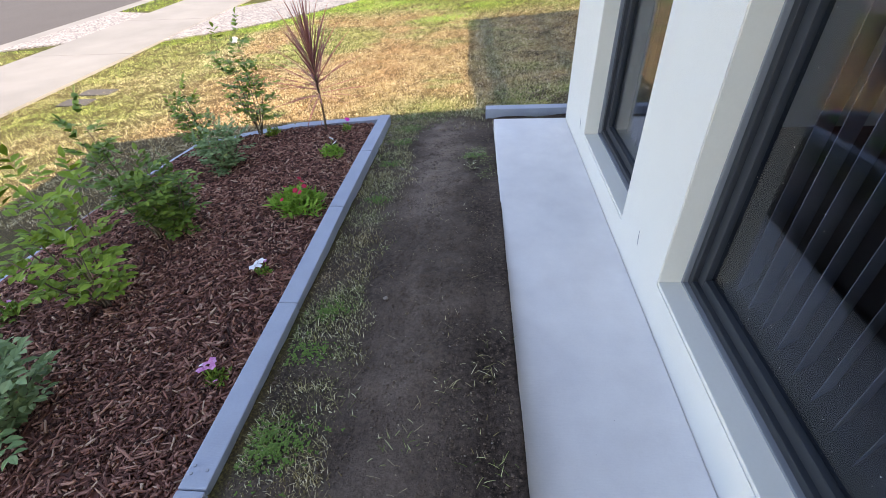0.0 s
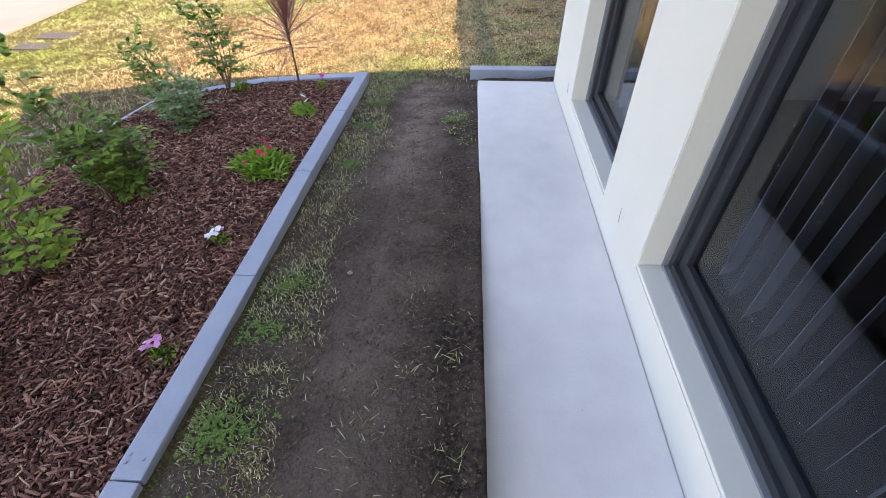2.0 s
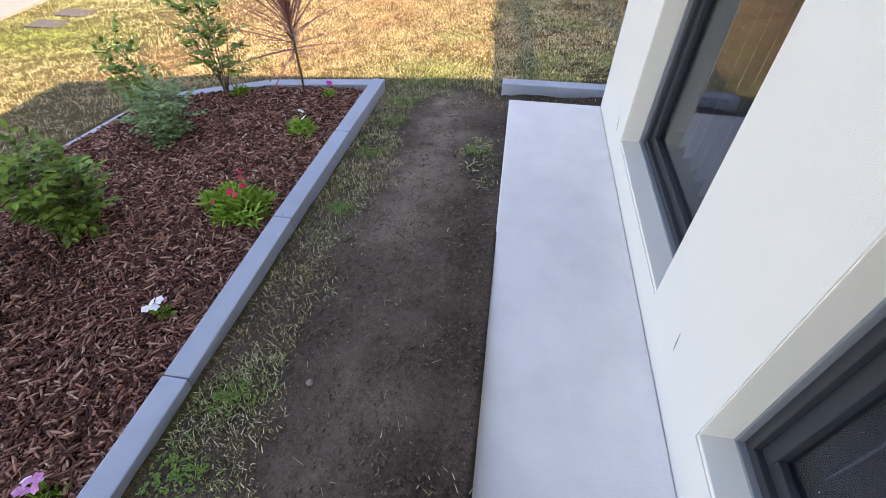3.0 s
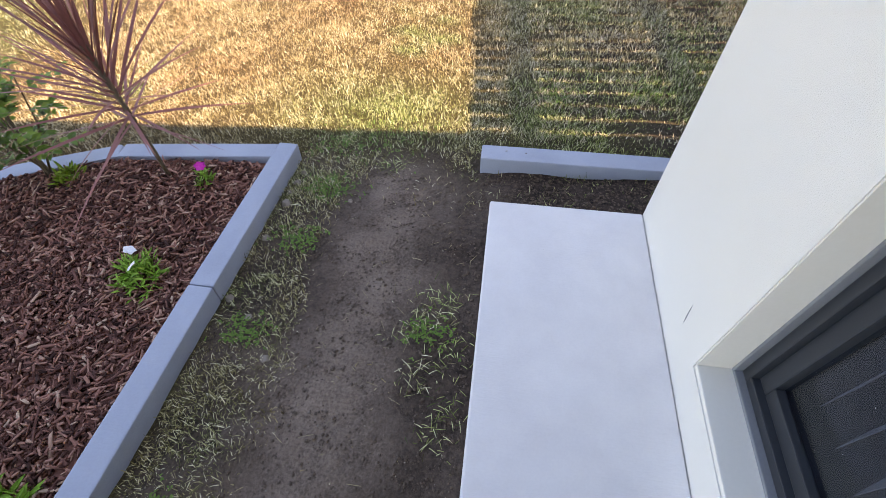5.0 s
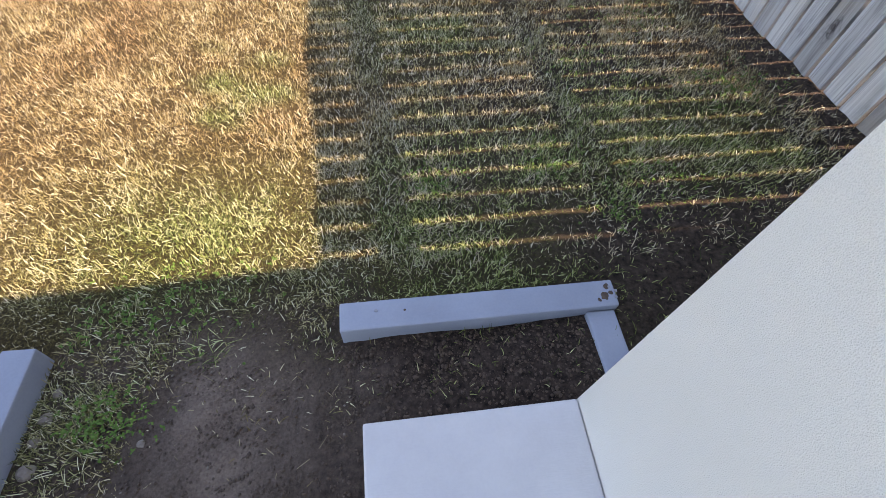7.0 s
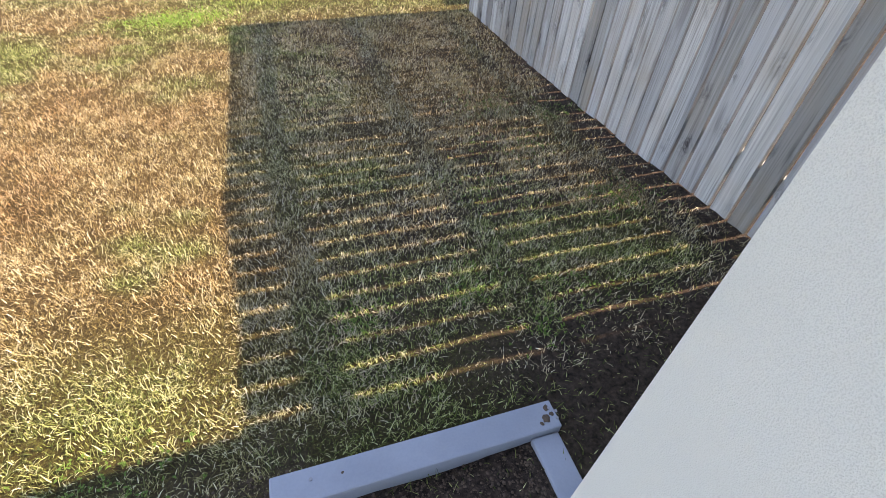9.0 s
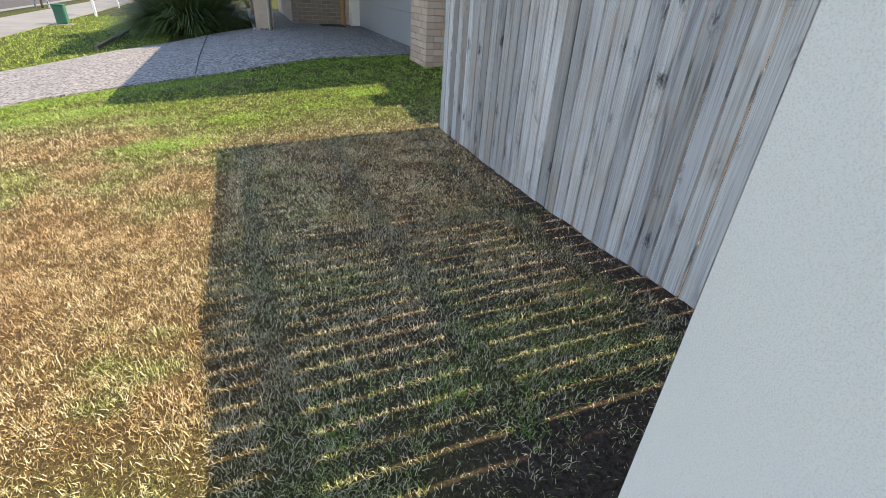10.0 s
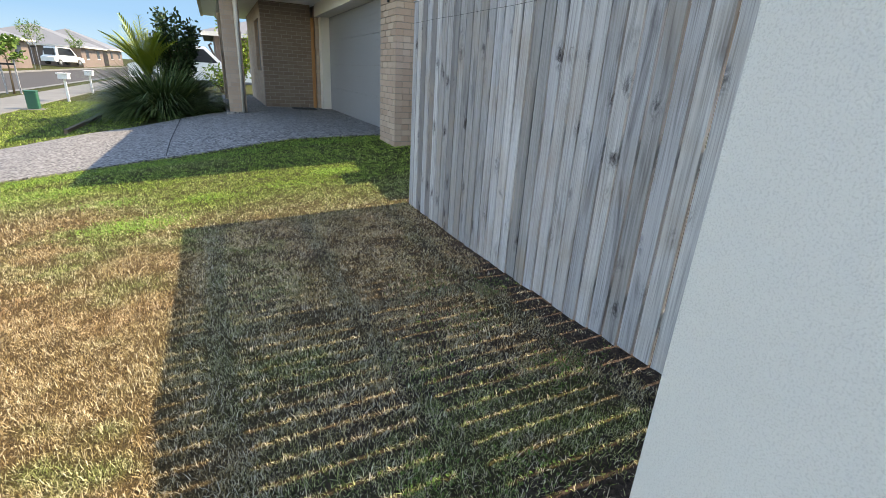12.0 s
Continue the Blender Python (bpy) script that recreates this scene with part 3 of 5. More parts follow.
    sheet("roof", [(ex, -4, ez + 0.15), (ex, ey, ez + 0.15), (9.4, ey, ez + 0.15), (4.8, ey - 4.6, ez + 1.9), (4.8, -4, ez + 1.9), (9.4, -4, ez + 0.15)],
          [(0, 4, 3, 1), (1, 3, 2), (2, 3, 4, 5), (0, 5, 4)], ROOF, house)


build_house()


def build_window(y0, y1, sill):
    w = empty("window_unit", (WALL_X + 0.095, (y0 + y1) / 2, sill), "charcoal aluminium window with vertical blinds behind dark glass", "window", "front windows", "structure")
    x, mid = 0.0, 0.0
    h, half = HEAD_Z - sill, (y1 - y0) / 2
    for name, wide, x0, x1, inset in (("lip", 0.009, -0.022, 0.02, 0.0), ("frame", 0.024, -0.006, 0.05, 0.009), ("sash", 0.036, 0.010, 0.045, 0.033)):
        bm = bmesh.new()
        a, t = half - inset, wide
        box(bm, (x0, -a, inset), (x1, -a + t, h - inset), 0.003)
        box(bm, (x0, a - t, inset), (x1, a, h - inset), 0.003)
        box(bm, (x0, -a + t, inset), (x1, a - t, inset + t), 0.003)
        box(bm, (x0, -a + t, h - inset - t), (x1, a - t, h - inset), 0.003)
        part(name, bm, LIP if name == "lip" else FRAME, w, "grey aluminium lip" if name == "lip" else "charcoal powder-coated aluminium")
    g = 0.033 + 0.036
    pane = block("pane", (0.026, -half + g - 0.004, g - 0.004), (0.032, half - g + 0.004, h - g + 0.004), GLASS, w, "dark tinted glass with dust specks")
    pane.visible_shadow = False
    # vertical blind
    vane = finish("vane", box(bmesh.new(), (-0.0008, -0.0445, 0.035), (0.0008, 0.0445, h + 0.05)), CURTAIN)
    n = int((2 * half + 0.1) / 0.078)
    for k in range(n):
        v = new("vane", vane)
        v.parent = w
        v.matrix_local = pose(0.15, -half - 0.01 + k * 0.078, 0, 0, 0, -61)
        if k == 0:
            tagged(v, "charcoal fabric blind vane")
    block("head_rail", (0.12, -half, h - 0.02), (0.17, half, h + 0.03), WHITE, w, "white blind rail")
    # specks on the glass
    rng = random.Random(int(y0 * 1000))
    bm = bmesh.new()
    for k in range(70):
        r = rng.choice((0.0007, 0.001, 0.0015))
        yy, zz = rng.uniform(-half + 0.08, half - 0.08), rng.uniform(0.08, 1.2)
        vs = [bm.verts.new((0.0255, yy + r * math.cos(a * 1.05), zz + r * math.sin(a * 1.05))) for a in range(6)]
        bm.faces.new(vs)
    part("dust_specks", bm, WHITE, w, "pale dust and paint specks")


for y0, y1, sill in WINDOWS:
    build_window(y0, y1, sill)

slab = block("slab", (SLAB_L, -3.0, SLAB_TOP - 0.13), (WALL_X - 0.0015, SLAB_END, SLAB_TOP), SLAB, None, "", 0.006)
tagged(slab, "pale smooth concrete strip path along the house wall", "path", "", "structure")
# ---- garden edging ----


def sleeper(length, name="garden_sleeper"):
    """A sleeper lying along +y from its origin, its top at z 0."""
    bm = box(bmesh.new(), (-0.034, 0.0015, -0.20), (0.041, length - 0.0015, 0.0), 0.005)
    for i in range(2):
        bmesh.ops.subdivide_edges(bm, edges=[e for e in bm.edges if e.calc_length() > length * 0.4], cuts=3)
    for v in bm.verts:
        v.co += 0.0012 * noise.noise_vector(v.co * 7 + Vector((length * 9, 0, 0)))
    return part(name, bm, SLEEPER)


def lay_sleeper(a, b, label, group="grey sleepers round the bed"):
    a, b = Vector(a), Vector(b)
    ob = sleeper((b - a).length)
    d = b - a
    ob.matrix_world = Matrix.Translation(a) @ Matrix.Rotation(math.atan2(-d.x, d.y), 4, "Z") @ Matrix.Rotation(math.asin(d.z / d.length), 4, "X")
    return tagged(ob, label, "sleeper", group)


EDGE_TOP = [(-1.6, 0.225), (-0.9, 0.21), (-0.2, 0.188), (0.49, 0.156), (1.174, 0.124), (1.861, 0.103), (2.554, 0.068), (3.235, 0.028)]


def edge_x(y):
    return -0.686 + 0.0122 * (y - 1.174)


EDGE = [lay_sleeper((edge_x(a[0]), a[0], a[1]), (edge_x(b[0]), b[0], b[1]), "grey painted sleeper edging the mulch bed")
        for k, (a, b) in enumerate(zip(EDGE_TOP, EDGE_TOP[1:]))]
FAR_EDGE = [(-0.697, 3.19, 0.024), (-1.32, 3.15, -0.005), (-1.93, 2.92, -0.04), (-2.06, 2.25, -0.03), (-2.09, 1.55, 0.0), (-2.12, 0.85, 0.04), (-2.14, 0.15, 0.08), (-2.15, -0.6, 0.1), (-2.15, -1.4, 0.12)]
for a, b in zip(FAR_EDGE, FAR_EDGE[1:]):
    lay_sleeper(a, b, "grey painted sleeper edging the far side of the bed")
STUB = lay_sleeper((0.075, 3.224, 0.073), (0.78, 3.224, 0.078), "short grey sleeper lying past the end of the slab", "grey sleepers at the corner")
lay_sleeper((0.735, 3.182, 0.06), (0.735, 2.98, 0.06), "short grey sleeper butting against the house corner", "grey sleepers at the corner")

# screws at the joints
screw_bm = bmesh.new()
bmesh.ops.create_cone(screw_bm, cap_ends=True, segments=8, radius1=0.0045, radius2=0.004, depth=0.002)
screw_mesh = finish("screw", screw_bm, STEEL)
for sleeper_ob, spots in ((EDGE[3], [(-0.018, 0.04), (-0.018, 0.06), (0.02, 0.05)]), (EDGE[4], [(0.0, 0.7)]), (STUB, [(0.018, 0.70), (-0.012, 0.69), (0.0, 0.705), (-0.005, 0.09)])):
    for x, y in spots:
        s = new("screw", screw_mesh)
        s.parent = sleeper_ob
        s.location = (x, y, 0.0016)

for x, y, r in ((0.012, 0.672, 0.011), (-0.014, 0.684, 0.008), (0.004, 0.690, 0.006), (0.022, 0.655, 0.005), (0.0, 0.16, 0.003)):
    bm = bmesh.new()
    bmesh.ops.create_icosphere(bm, subdivisions=2, radius=r)
    for v in bm.verts:
        v.co *= 1 + 0.5 * noise.noise(v.co * 160 + Vector((r * 900, 0, 0)))
        v.co.z *= 0.18
    crust = part("dirt_crust", bm, CLOD, STUB, "dark dried soil")
    crust.location = (x, y, 0.001)

# ---- mulch ----


def bed_top(x, y):
    edge = np.interp(y, [p[0] for p in EDGE_TOP], [p[1] for p in EDGE_TOP])
    w = np.clip((x - BED_X) / (BED_BACK - BED_X), 0, 1)
    return edge - 0.045 - 0.055 * w + 0.02 * np.sin(math.pi * w) + 0.008 * lumps(x, y, 6, 31)


def in_bed(x, y):
    far = np.interp(x, [-2.0, -1.93, -1.32, -0.70], [2.6, 2.87, 3.105, 3.145])
    back = np.interp(y, [-1.4, 1.55, 2.25, 2.93], [-2.10, -2.04, -2.02, -1.9])
    return (x < BED_X - 0.085 + 0.0122 * (y - 1.6)) & (x > back) & (y < far - 0.005)


def build_mulch():
    xs, ys = np.linspace(-2.12, BED_X - 0.05, 60), np.linspace(-1.5, 3.19, 150)
    gx, gy = np.meshgrid(xs, ys, indexing="ij")
    gz = bed_top(gx, gy) - 0.006
    far = np.interp(gx, [-2.12, -1.93, -1.32, -0.7], [2.55, 2.92, 3.15, 3.19])
    gy = np.minimum(gy, far)
    gx = np.maximum(gx, np.interp(gy, [-1.4, 1.55, 2.25, 2.93], [-2.15, -2.09, -2.06, -1.93]))
    n = len(ys)
    i = (np.arange(len(xs) - 1)[:, None] * n + np.arange(n - 1)[None, :]).ravel()
    base = sheet("mulch_bed", np.stack([gx.ravel(), gy.ravel(), gz.ravel()], 1), np.stack([i, i + n, i + n + 1, i + 1], 1), CHIPS, None, True)
    tagged(base, "dark brown bark mulch filling the garden bed", "mulch", "", "stuff")
    rng = np.random.RandomState(5)
    count = 62000
    x, y = rng.uniform(-2.08, BED_X - 0.075, count), rng.uniform(-1.0, 3.17, count)
    keep = in_bed(x, y) & ((y > -0.4) | (rng.rand(count) < 0.3))
    x, y = x[keep], y[keep]
    m = len(x)
    z = bed_top(x, y) + rng.uniform(-0.004, 0.014, m)
    length, wide, thick = rng.gamma(2.4, 0.0042, m) + 0.003, rng.uniform(0.0013, 0.0046, m), rng.uniform(0.0012, 0.003, m)
    yaw, tilt, roll = rng.uniform(0, 6.283, m), rng.normal(0, 0.30, m), rng.normal(0, 0.5, m)
    corners = np.array([[-1, -.8, -1], [1, -.6, -1], [.9, .8, -1], [-1, 1, -1], [-.9, -.7, 1], [.8, -.8, 1], [1, .7, 1], [-.8, .8, 1.0]])
    p = corners[None] * np.stack([length, wide, thick], 1)[:, None]
    p = p * (1 + rng.uniform(-.25, .25, p.shape))
    c, s = np.cos(roll)[:, None], np.sin(roll)[:, None]
    py, pz = p[..., 1] * c - p[..., 2] * s, p[..., 1] * s + p[..., 2] * c
    c, s = np.cos(tilt)[:, None], np.sin(tilt)[:, None]
    px, pz = p[..., 0] * c + pz * s, -p[..., 0] * s + pz * c
    c, s = np.cos(yaw)[:, None], np.sin(yaw)[:, None]
    verts = np.stack([px * c - py * s + x[:, None], px * s + py * c + y[:, None], pz + z[:, None]], -1).reshape(-1, 3)
    quads = np.array([[0, 3, 2, 1], [4, 5, 6, 7], [0, 1, 5, 4], [1, 2, 6, 5], [2, 3, 7, 6], [3, 0, 4, 7]])
    faces = (quads[None] + 8 * np.arange(m)[:, None, None]).reshape(-1, 4)
    chips = sheet("bark_chips", verts, faces, CHIPS)
    tagged(chips, "loose brown and reddish bark chips on the bed", "mulch", "", "stuff")


build_mulch()

# ---- grass ----


def build_grass(name, area, per_metre, length, wide, seed, label, lean=0.9, bare=0.93, material=None):
    """Blades as tapering triangles with a bend, scattered over the area and thinned where the soil is bare."""
    x0, x1, y0, y1 = area
    rng = np.random.RandomState(seed)
    count = int((x1 - x0) * (y1 - y0) * per_metre)
    cx, cy = rng.uniform(x0, x1, count // 5), rng.uniform(y0, y1, count // 5)
    x = np.repeat(cx, 5) + rng.normal(0, 0.012, len(cx) * 5)
    y = np.repeat(cy, 5) + rng.normal(0, 0.012, len(cx) * 5)
    bed = (x < BED_X + 0.02) & (x > BED_BACK - 0.07) & (y < np.interp(x, [-2.15, -1.93, -1.32, -0.6], [2.5, 2.99, 3.22, 3.27]))
    slabs = (x > SLAB_L - 0.015) & (y < 2.99) & (x < 4)
    stub = (x > 0.06) & (x < 0.80) & (y > 3.18) & (y < 3.285)
    drive = (x > -7.0) & (y > np.interp(x, [-7.4, -4.95, -1.96, -0.7, 1.3, 2.6], [9.0, 7.5, 9.2, 9.8, 10.4, 10.45])) & (y < np.interp(x, [-4.95, -2.9, -1.6, -0.4], [10.15, 12.15, 13.45, 14.4])) | (x < -4.93) & (x > -6.57) | (x < -6.5) & (y > 7.1) & (y < 10.1)
    soil = bare_share(x, y)
    clump = smoothstep(lumps(x, y, 17, seed + 1) + 0.5 * lumps(x, y, 47, seed + 2), -0.4, 0.5)
    keep = ~bed & ~slabs & ~stub & ~drive & (rng.rand(len(x)) > bare * smoothstep(soil, 0.05, 0.75)) & (rng.rand(len(x)) < 0.35 + 0.65 * clump)
    x, y = x[keep], y[keep]
    m = len(x)
    z = terrain(x, y) + 0.003
    yaw, tilt = rng.uniform(0, 6.283, m), np.clip(np.abs(rng.normal(1.02, 0.42 * lean, m)), 0, 1.5)
    ln = length * rng.gamma(5, 0.2, m)
    wd = wide * rng.uniform(0.6, 1.4, m)
    d = np.stack([np.cos(yaw), np.sin(yaw)], 1)
    side = np.stack([-d[:, 1], d[:, 0]], 1)
    base = np.stack([x, y], 1)
    up, out = np.cos(tilt) * ln, np.sin(tilt) * ln
    def at(along, rise, half):
        return np.column_stack([base + d * along[:, None] + side * half[:, None], z + rise])
    zero = np.zeros(m)
    verts = np.stack([at(zero, zero - 0.004, wd), at(zero, zero - 0.004, -wd), at(out * 0.5, up * 0.62, wd * 0.7), at(out * 0.5, up * 0.62, -wd * 0.7), at(out, up * 0.9, zero)], 1).reshape(-1, 3)
    k = 5 * np.arange(m)
    faces = np.concatenate([np.stack([k, k + 1, k + 3], 1), np.stack([k, k + 3, k + 2], 1), np.stack([k + 2, k + 3, k + 4], 1)])
    ob = sheet(name, verts, faces, material or BLADES)
    attributes(ob.data, verts[:, 0], verts[:, 1])
    tagged(ob, label, "grass", "", "stuff")


build_grass("near_lawn_grass", (-2.2, 1.86, 3.0, 5.6), 38000, 0.0165, 0.0011, 41, "short dry couch grass with green patches")
# dead runners, extra pale to lift the fence's shadow and whiten its sunlit stripes
build_grass("dead_thatch", (0.0, 1.84, 3.35, 6.8), 9500, 0.019, 0.0012, 50, "pale dead couch runners, added to lighten the fence's shadow", 0.5, 0.6, THATCH)
build_grass("mid_lawn_grass", (-3.6, 1.86, 5.6, 6.8), 22000, 0.018, 0.0013, 42, "dry and green couch grass past the fence shadow")
build_grass("mid_lawn_grass", (-3.6, 3.3, 6.8, 8.6), 14000, 0.017, 0.0018, 48, "greening couch grass beyond the fence's end")
build_grass("strip_grass", (-0.66, 0.12, 0.1, 3.2), 42000, 0.013, 0.0010, 43, "thin grass along the sleepers and in the soil", 0.9, 0.995)
build_grass("far_lawn_grass", (-5.0, 3.0, 8.6, 10.6), 8000, 0.019, 0.0027, 44, "greener grass beside the driveway")
build_grass("street_lawn_grass", (-4.95, -2.2, 2.0, 5.6), 11000, 0.017, 0.0013, 45, "sunlit dry grass towards the footpath")
build_grass("garden_lawn_grass", (-4.9, -1.2, 11.5, 24.0), 1800, 0.034, 0.0042, 46, "green lawn past the driveway", 0.8)
build_grass("footpath_verge_grass", (-4.9, -3.4, 5.4, 9.0), 8000, 0.021, 0.0018, 47, "sunlit grass along the footpath")
build_grass("kerb_verge_grass", (-7.38, -6.57, 2.0, 16.0), 3000, 0.028, 0.0025, 49, "sunlit grass between the kerb and footpath")

# ---- fence ----


def build_fence():
    fence = empty("paling_fence", (FENCE_X, 3.0, 0), "weathered silver-grey pine paling fence on the lawn", "fence")
    rng = random.Random(9)
    meshes = []
    for k in range(4):
        bm = box(bmesh.new(), (0, -0.0420, 0), (0.018, 0.0420, 1.0), 0.0008)
        meshes.append(finish("paling", bm, PINE))
    pitch, n = 0.0975, 39
    for k in range(n):
        y = 3.05 + pitch * k
        low = height(FENCE_X, y) - 0.005 + rng.uniform(0, 0.012)
        top = 1.775 + rng.uniform(-0.006, 0.006) - 0.01 * math.sin(k * 0.3)
        p = new("paling", meshes[k % 4])
        p.parent = fence
        p.location = (rng.uniform(0, 0.004), y - 3.0 + rng.uniform(-0.0012, 0.0012), low)
        p.scale = (1, rng.uniform(0.985, 1.02), top - low)
        p.rotation_euler = (rng.uniform(-0.0012, 0.0012), 0, rng.uniform(-0.02, 0.02))
    for z in (0.30, 0.98, 1.60):
        block("rail", (0.021, 0.0, z - 0.035), (0.059, FENCE_END - 3.0 + 0.02, z + 0.035), PINE, fence, "sawn pine rail", 0.003)
    for y in (0.1, 1.95, FENCE_END - 3.0 - 0.02):
        block("post", (0.059, y - 0.045, -0.3), (0.149, y + 0.045, 1.79), PINE, fence, "square pine post", 0.004)
    bm = bmesh.new()
    tube(bm, [(-0.004, y, 1.625 - 0.0012 * math.sin(y * 9) + 0.004 * math.sin(y * 2.1)) for y in np.linspace(-0.0, FENCE_END - 3.0, 60)], 0.0011, 5)
    part("tie_wire", bm, DARK, fence, "thin dark wire along the palings")
    block("post_cap", (0.0, FENCE_END - 3.06, 1.79), (0.15, FENCE_END - 2.98, 1.80), STEEL, fence, "galvanised cap", 0.003)


build_fence()

# ---- the house next door ----
PAD = 0.255


def neighbour_house():
    h = empty("neighbour_house", (2.63, 9.4, 0), "cream brick house with a grey garage door and a porch", "house")
    h.location = (0, 0, 0)
    top = 2.72
    # side wall and garage surround
    block("side_wall", (2.64 + 0.36, 9.405, -0.1), (12, 9.60, top), LAID_BRICK, h, "cream brick side wall")
    block("garage_lintel", (2.66, 10.12, PAD + 2.16), (3.1, 15.5, top), CREAM, h, "cream rendered lintel", 0.004)
    block("garage_jamb", (2.78, 15.32, 0.1), (3.1, 15.62, PAD + 2.16), CREAM, h, "cream door trim", 0.004)
    block("garage_wall", (2.70, 15.62, 0.0), (3.1, 15.95, top), LAID_BRICK, h, "cream brick pier")
    door = empty("garage_door", (0, 0, 0), "grey sectional steel garage door", "door")
    door.parent = h
    for k in range(4):
        z = PAD + 0.01 + k * 0.54
        bm = box(bmesh.new(), (2.98, 10.12, z), (3.02, 15.32, z + 0.537), 0.003)
        for j in range(1, 5):
            box(bm, (2.977, 10.14, z + 0.107 * j - 0.004), (2.983, 15.30, z + 0.107 * j), 0.001)
        part("panel", bm, GARAGE, door)
    # entry: bedroom block, its side darkened in colour for porch shade, and the timber door
    block("entry_wall", (1.42, 15.75, 0.05), (2.60, 15.95, top), SHADED_BRICK, h, "cream brick wall coloured dark for porch shade")
    bm = bmesh.new()
    for lo, hi in [((1.42, 15.95, 0.05), (1.62, 16.35, top)), ((1.42, 17.6, 0.05), (1.62, 20.5, top)), ((1.42, 16.35, 0.05), (1.62, 17.6, 1.1)), ((1.42, 16.35, 2.35), (1.62, 17.6, top))]:
        box(bm, lo, hi)
    part("bedroom_wall", bm, LAID_BRICK, h, "cream brick wall with a window")
    block("bedroom_window", (1.50, 16.35, 1.1), (1.55, 17.6, 2.35), FRAME, h, "dark framed window")
    d = block("entry_door", (2.60, 15.72, PAD), (2.68, 15.80, PAD + 2.15), TIMBER, h, "orange stained timber door frame", 0.004)
    block("door_leaf", (2.62, 15.80, PAD), (2.66, 16.6, PAD + 2.1), TIMBER, h, "orange stained timber door", 0.004)
    block("entry_back", (2.68, 15.95, 0.0), (3.1, 17.5, top), LAID_BRICK, h)
    block("porch_slab", (0.45, 14.0, -0.05), (3.0, 20.5, PAD), AGGREGATE, h, "pebbled porch slab", 0.01)
    block("door_mat", (2.0, 15.0, PAD), (2.55, 15.5, PAD + 0.02), DARK, h, "dark door mat", 0.004)
    # porch columns and downpipe
    for y in (14.05, 18.4):
        block("porch_column", (0.52, y, 0.0), (0.87, y + 0.35, top), LAID_BRICK, h, "cream brick porch column", 0.003)
    bm = tube(bmesh.new(), [(0.80, 13.99, 0.05), (0.80, 13.99, 2.45), (0.66, 13.90, 2.62), (0.60, 13.8, 2.75)], 0.045, 10)
    part("downpipe", bm, CREAM, h, "cream round downpipe", True)
    # eaves
    block("garage_soffit", (1.90, 8.62, top), (12, 13.7, top + 0.03), WHITE, h, "cream eave lining")
    block("porch_soffit", (0.16, 13.2, top - 0.03), (4.0, 21.5, top), WHITE, h, "cream porch lining")
    block("porch_beam", (0.50, 13.9, top - 0.17), (0.90, 20.5, top - 0.03), CREAM, h, "cream porch beam", 0.004)
    block("front_gutter", (1.84, 8.56, top - 0.03), (1.90, 13.2, top + 0.15), CREAM, h, "cream gutter", 0.006)
    block("side_gutter", (1.90, 8.56, top - 0.03), (12, 8.62, top + 0.15), CREAM, h, "cream gutter", 0.006)
    block("porch_gutter", (0.08, 13.14, top - 0.06), (0.16, 21.5, top + 0.13), CREAM, h, "cream gutter", 0.006)
    block("porch_end_gutter", (0.16, 13.14, top - 0.06), (1.84, 13.2, top + 0.13), CREAM, h, "cream gutter", 0.006)
    z = top + 0.14
    sheet("roof", [(1.86, 8.6, z), (1.86, 13.2, z), (0.12, 13.2, z), (0.12, 21.5, z), (12, 21.5, z), (12, 8.6, z), (7, 13.6, z + 2.0), (7, 16.4, z + 2.0)],
          [(0, 5, 6), (0, 6, 7, 1), (1, 7, 2), (2, 7, 3), (3, 7, 4), (4, 7, 6, 5)], ROOF, h)
    # conduit on the pier
    block("conduit", (2.60, 9.70, 2.16), (2.64, 9.74, 2.40), DARK, h, "dark wall light", 0.004)
    # the garage pier, brick by brick
    pier = block("garage_pier", (2.642, 9.412, -0.1), (3.0, 10.108, top), MORTAR, h, "cream brick garage pier")
    stretcher = finish("brick", box(bmesh.new(), (-0.115, -0.055, -0.038), (0.115, 0.055, 0.038), 0.003), BRICK)
    header = finish("brick", box(bmesh.new(), (-0.055, -0.055, -0.038), (0.055, 0.055, 0.038), 0.003), BRICK)
    for c in range(32):
        z = 0.045 + c * 0.086
        if z > top - 0.06:
            break
        for k in range(3):
            short = (c % 2 == 1)
            spots = [(9.515 + 0.24 * k, stretcher) for k in range(3)] if not short else [(9.455, header), (9.635, stretcher), (9.875, stretcher), (10.055, header)]
        for y, me in spots:
            b = new("brick", me)
            b.parent = pier
            b.matrix_world = pose(2.685, y, z, 0, 0, 90)
        row = [2.855, 3.095] if not short else [2.80 - 0.06, 2.975]
        for x in ([2.745 + 0.115, 3.1] if not short else [2.74 + 0.055, 2.975]):
            b = new("brick", stretcher if not (short and x < 2.8) else header)
            b.parent = pier
            b.matrix_world = pose(x, 9.455, z)


neighbour_house()

# unseen fence wing that closes the gap between the boundary and the brick wall, added to cast the shadow past the
# fence's end
wing = empty("side_fence", (3.4, 6.9, 0), "unseen grey paling fence added beside the brick house for its shadow", "fence")
wing_mesh = finish("paling", box(bmesh.new(), (0, -0.0475, 0), (0.015, 0.0475, 1.0), 0.0015), PINE)
for k in range(25):
    p = new("paling", wing_mesh)
    p.parent = wing
    p.location = (0, 0.05 + k * 0.0985, 0.1)
    p.scale = (1, 1, 1.55 + (0.25 if 6 < k < 12 else 0.0))
block("rail", (0.016, 0, 0.5), (0.05, 2.48, 0.57), PINE, wing)
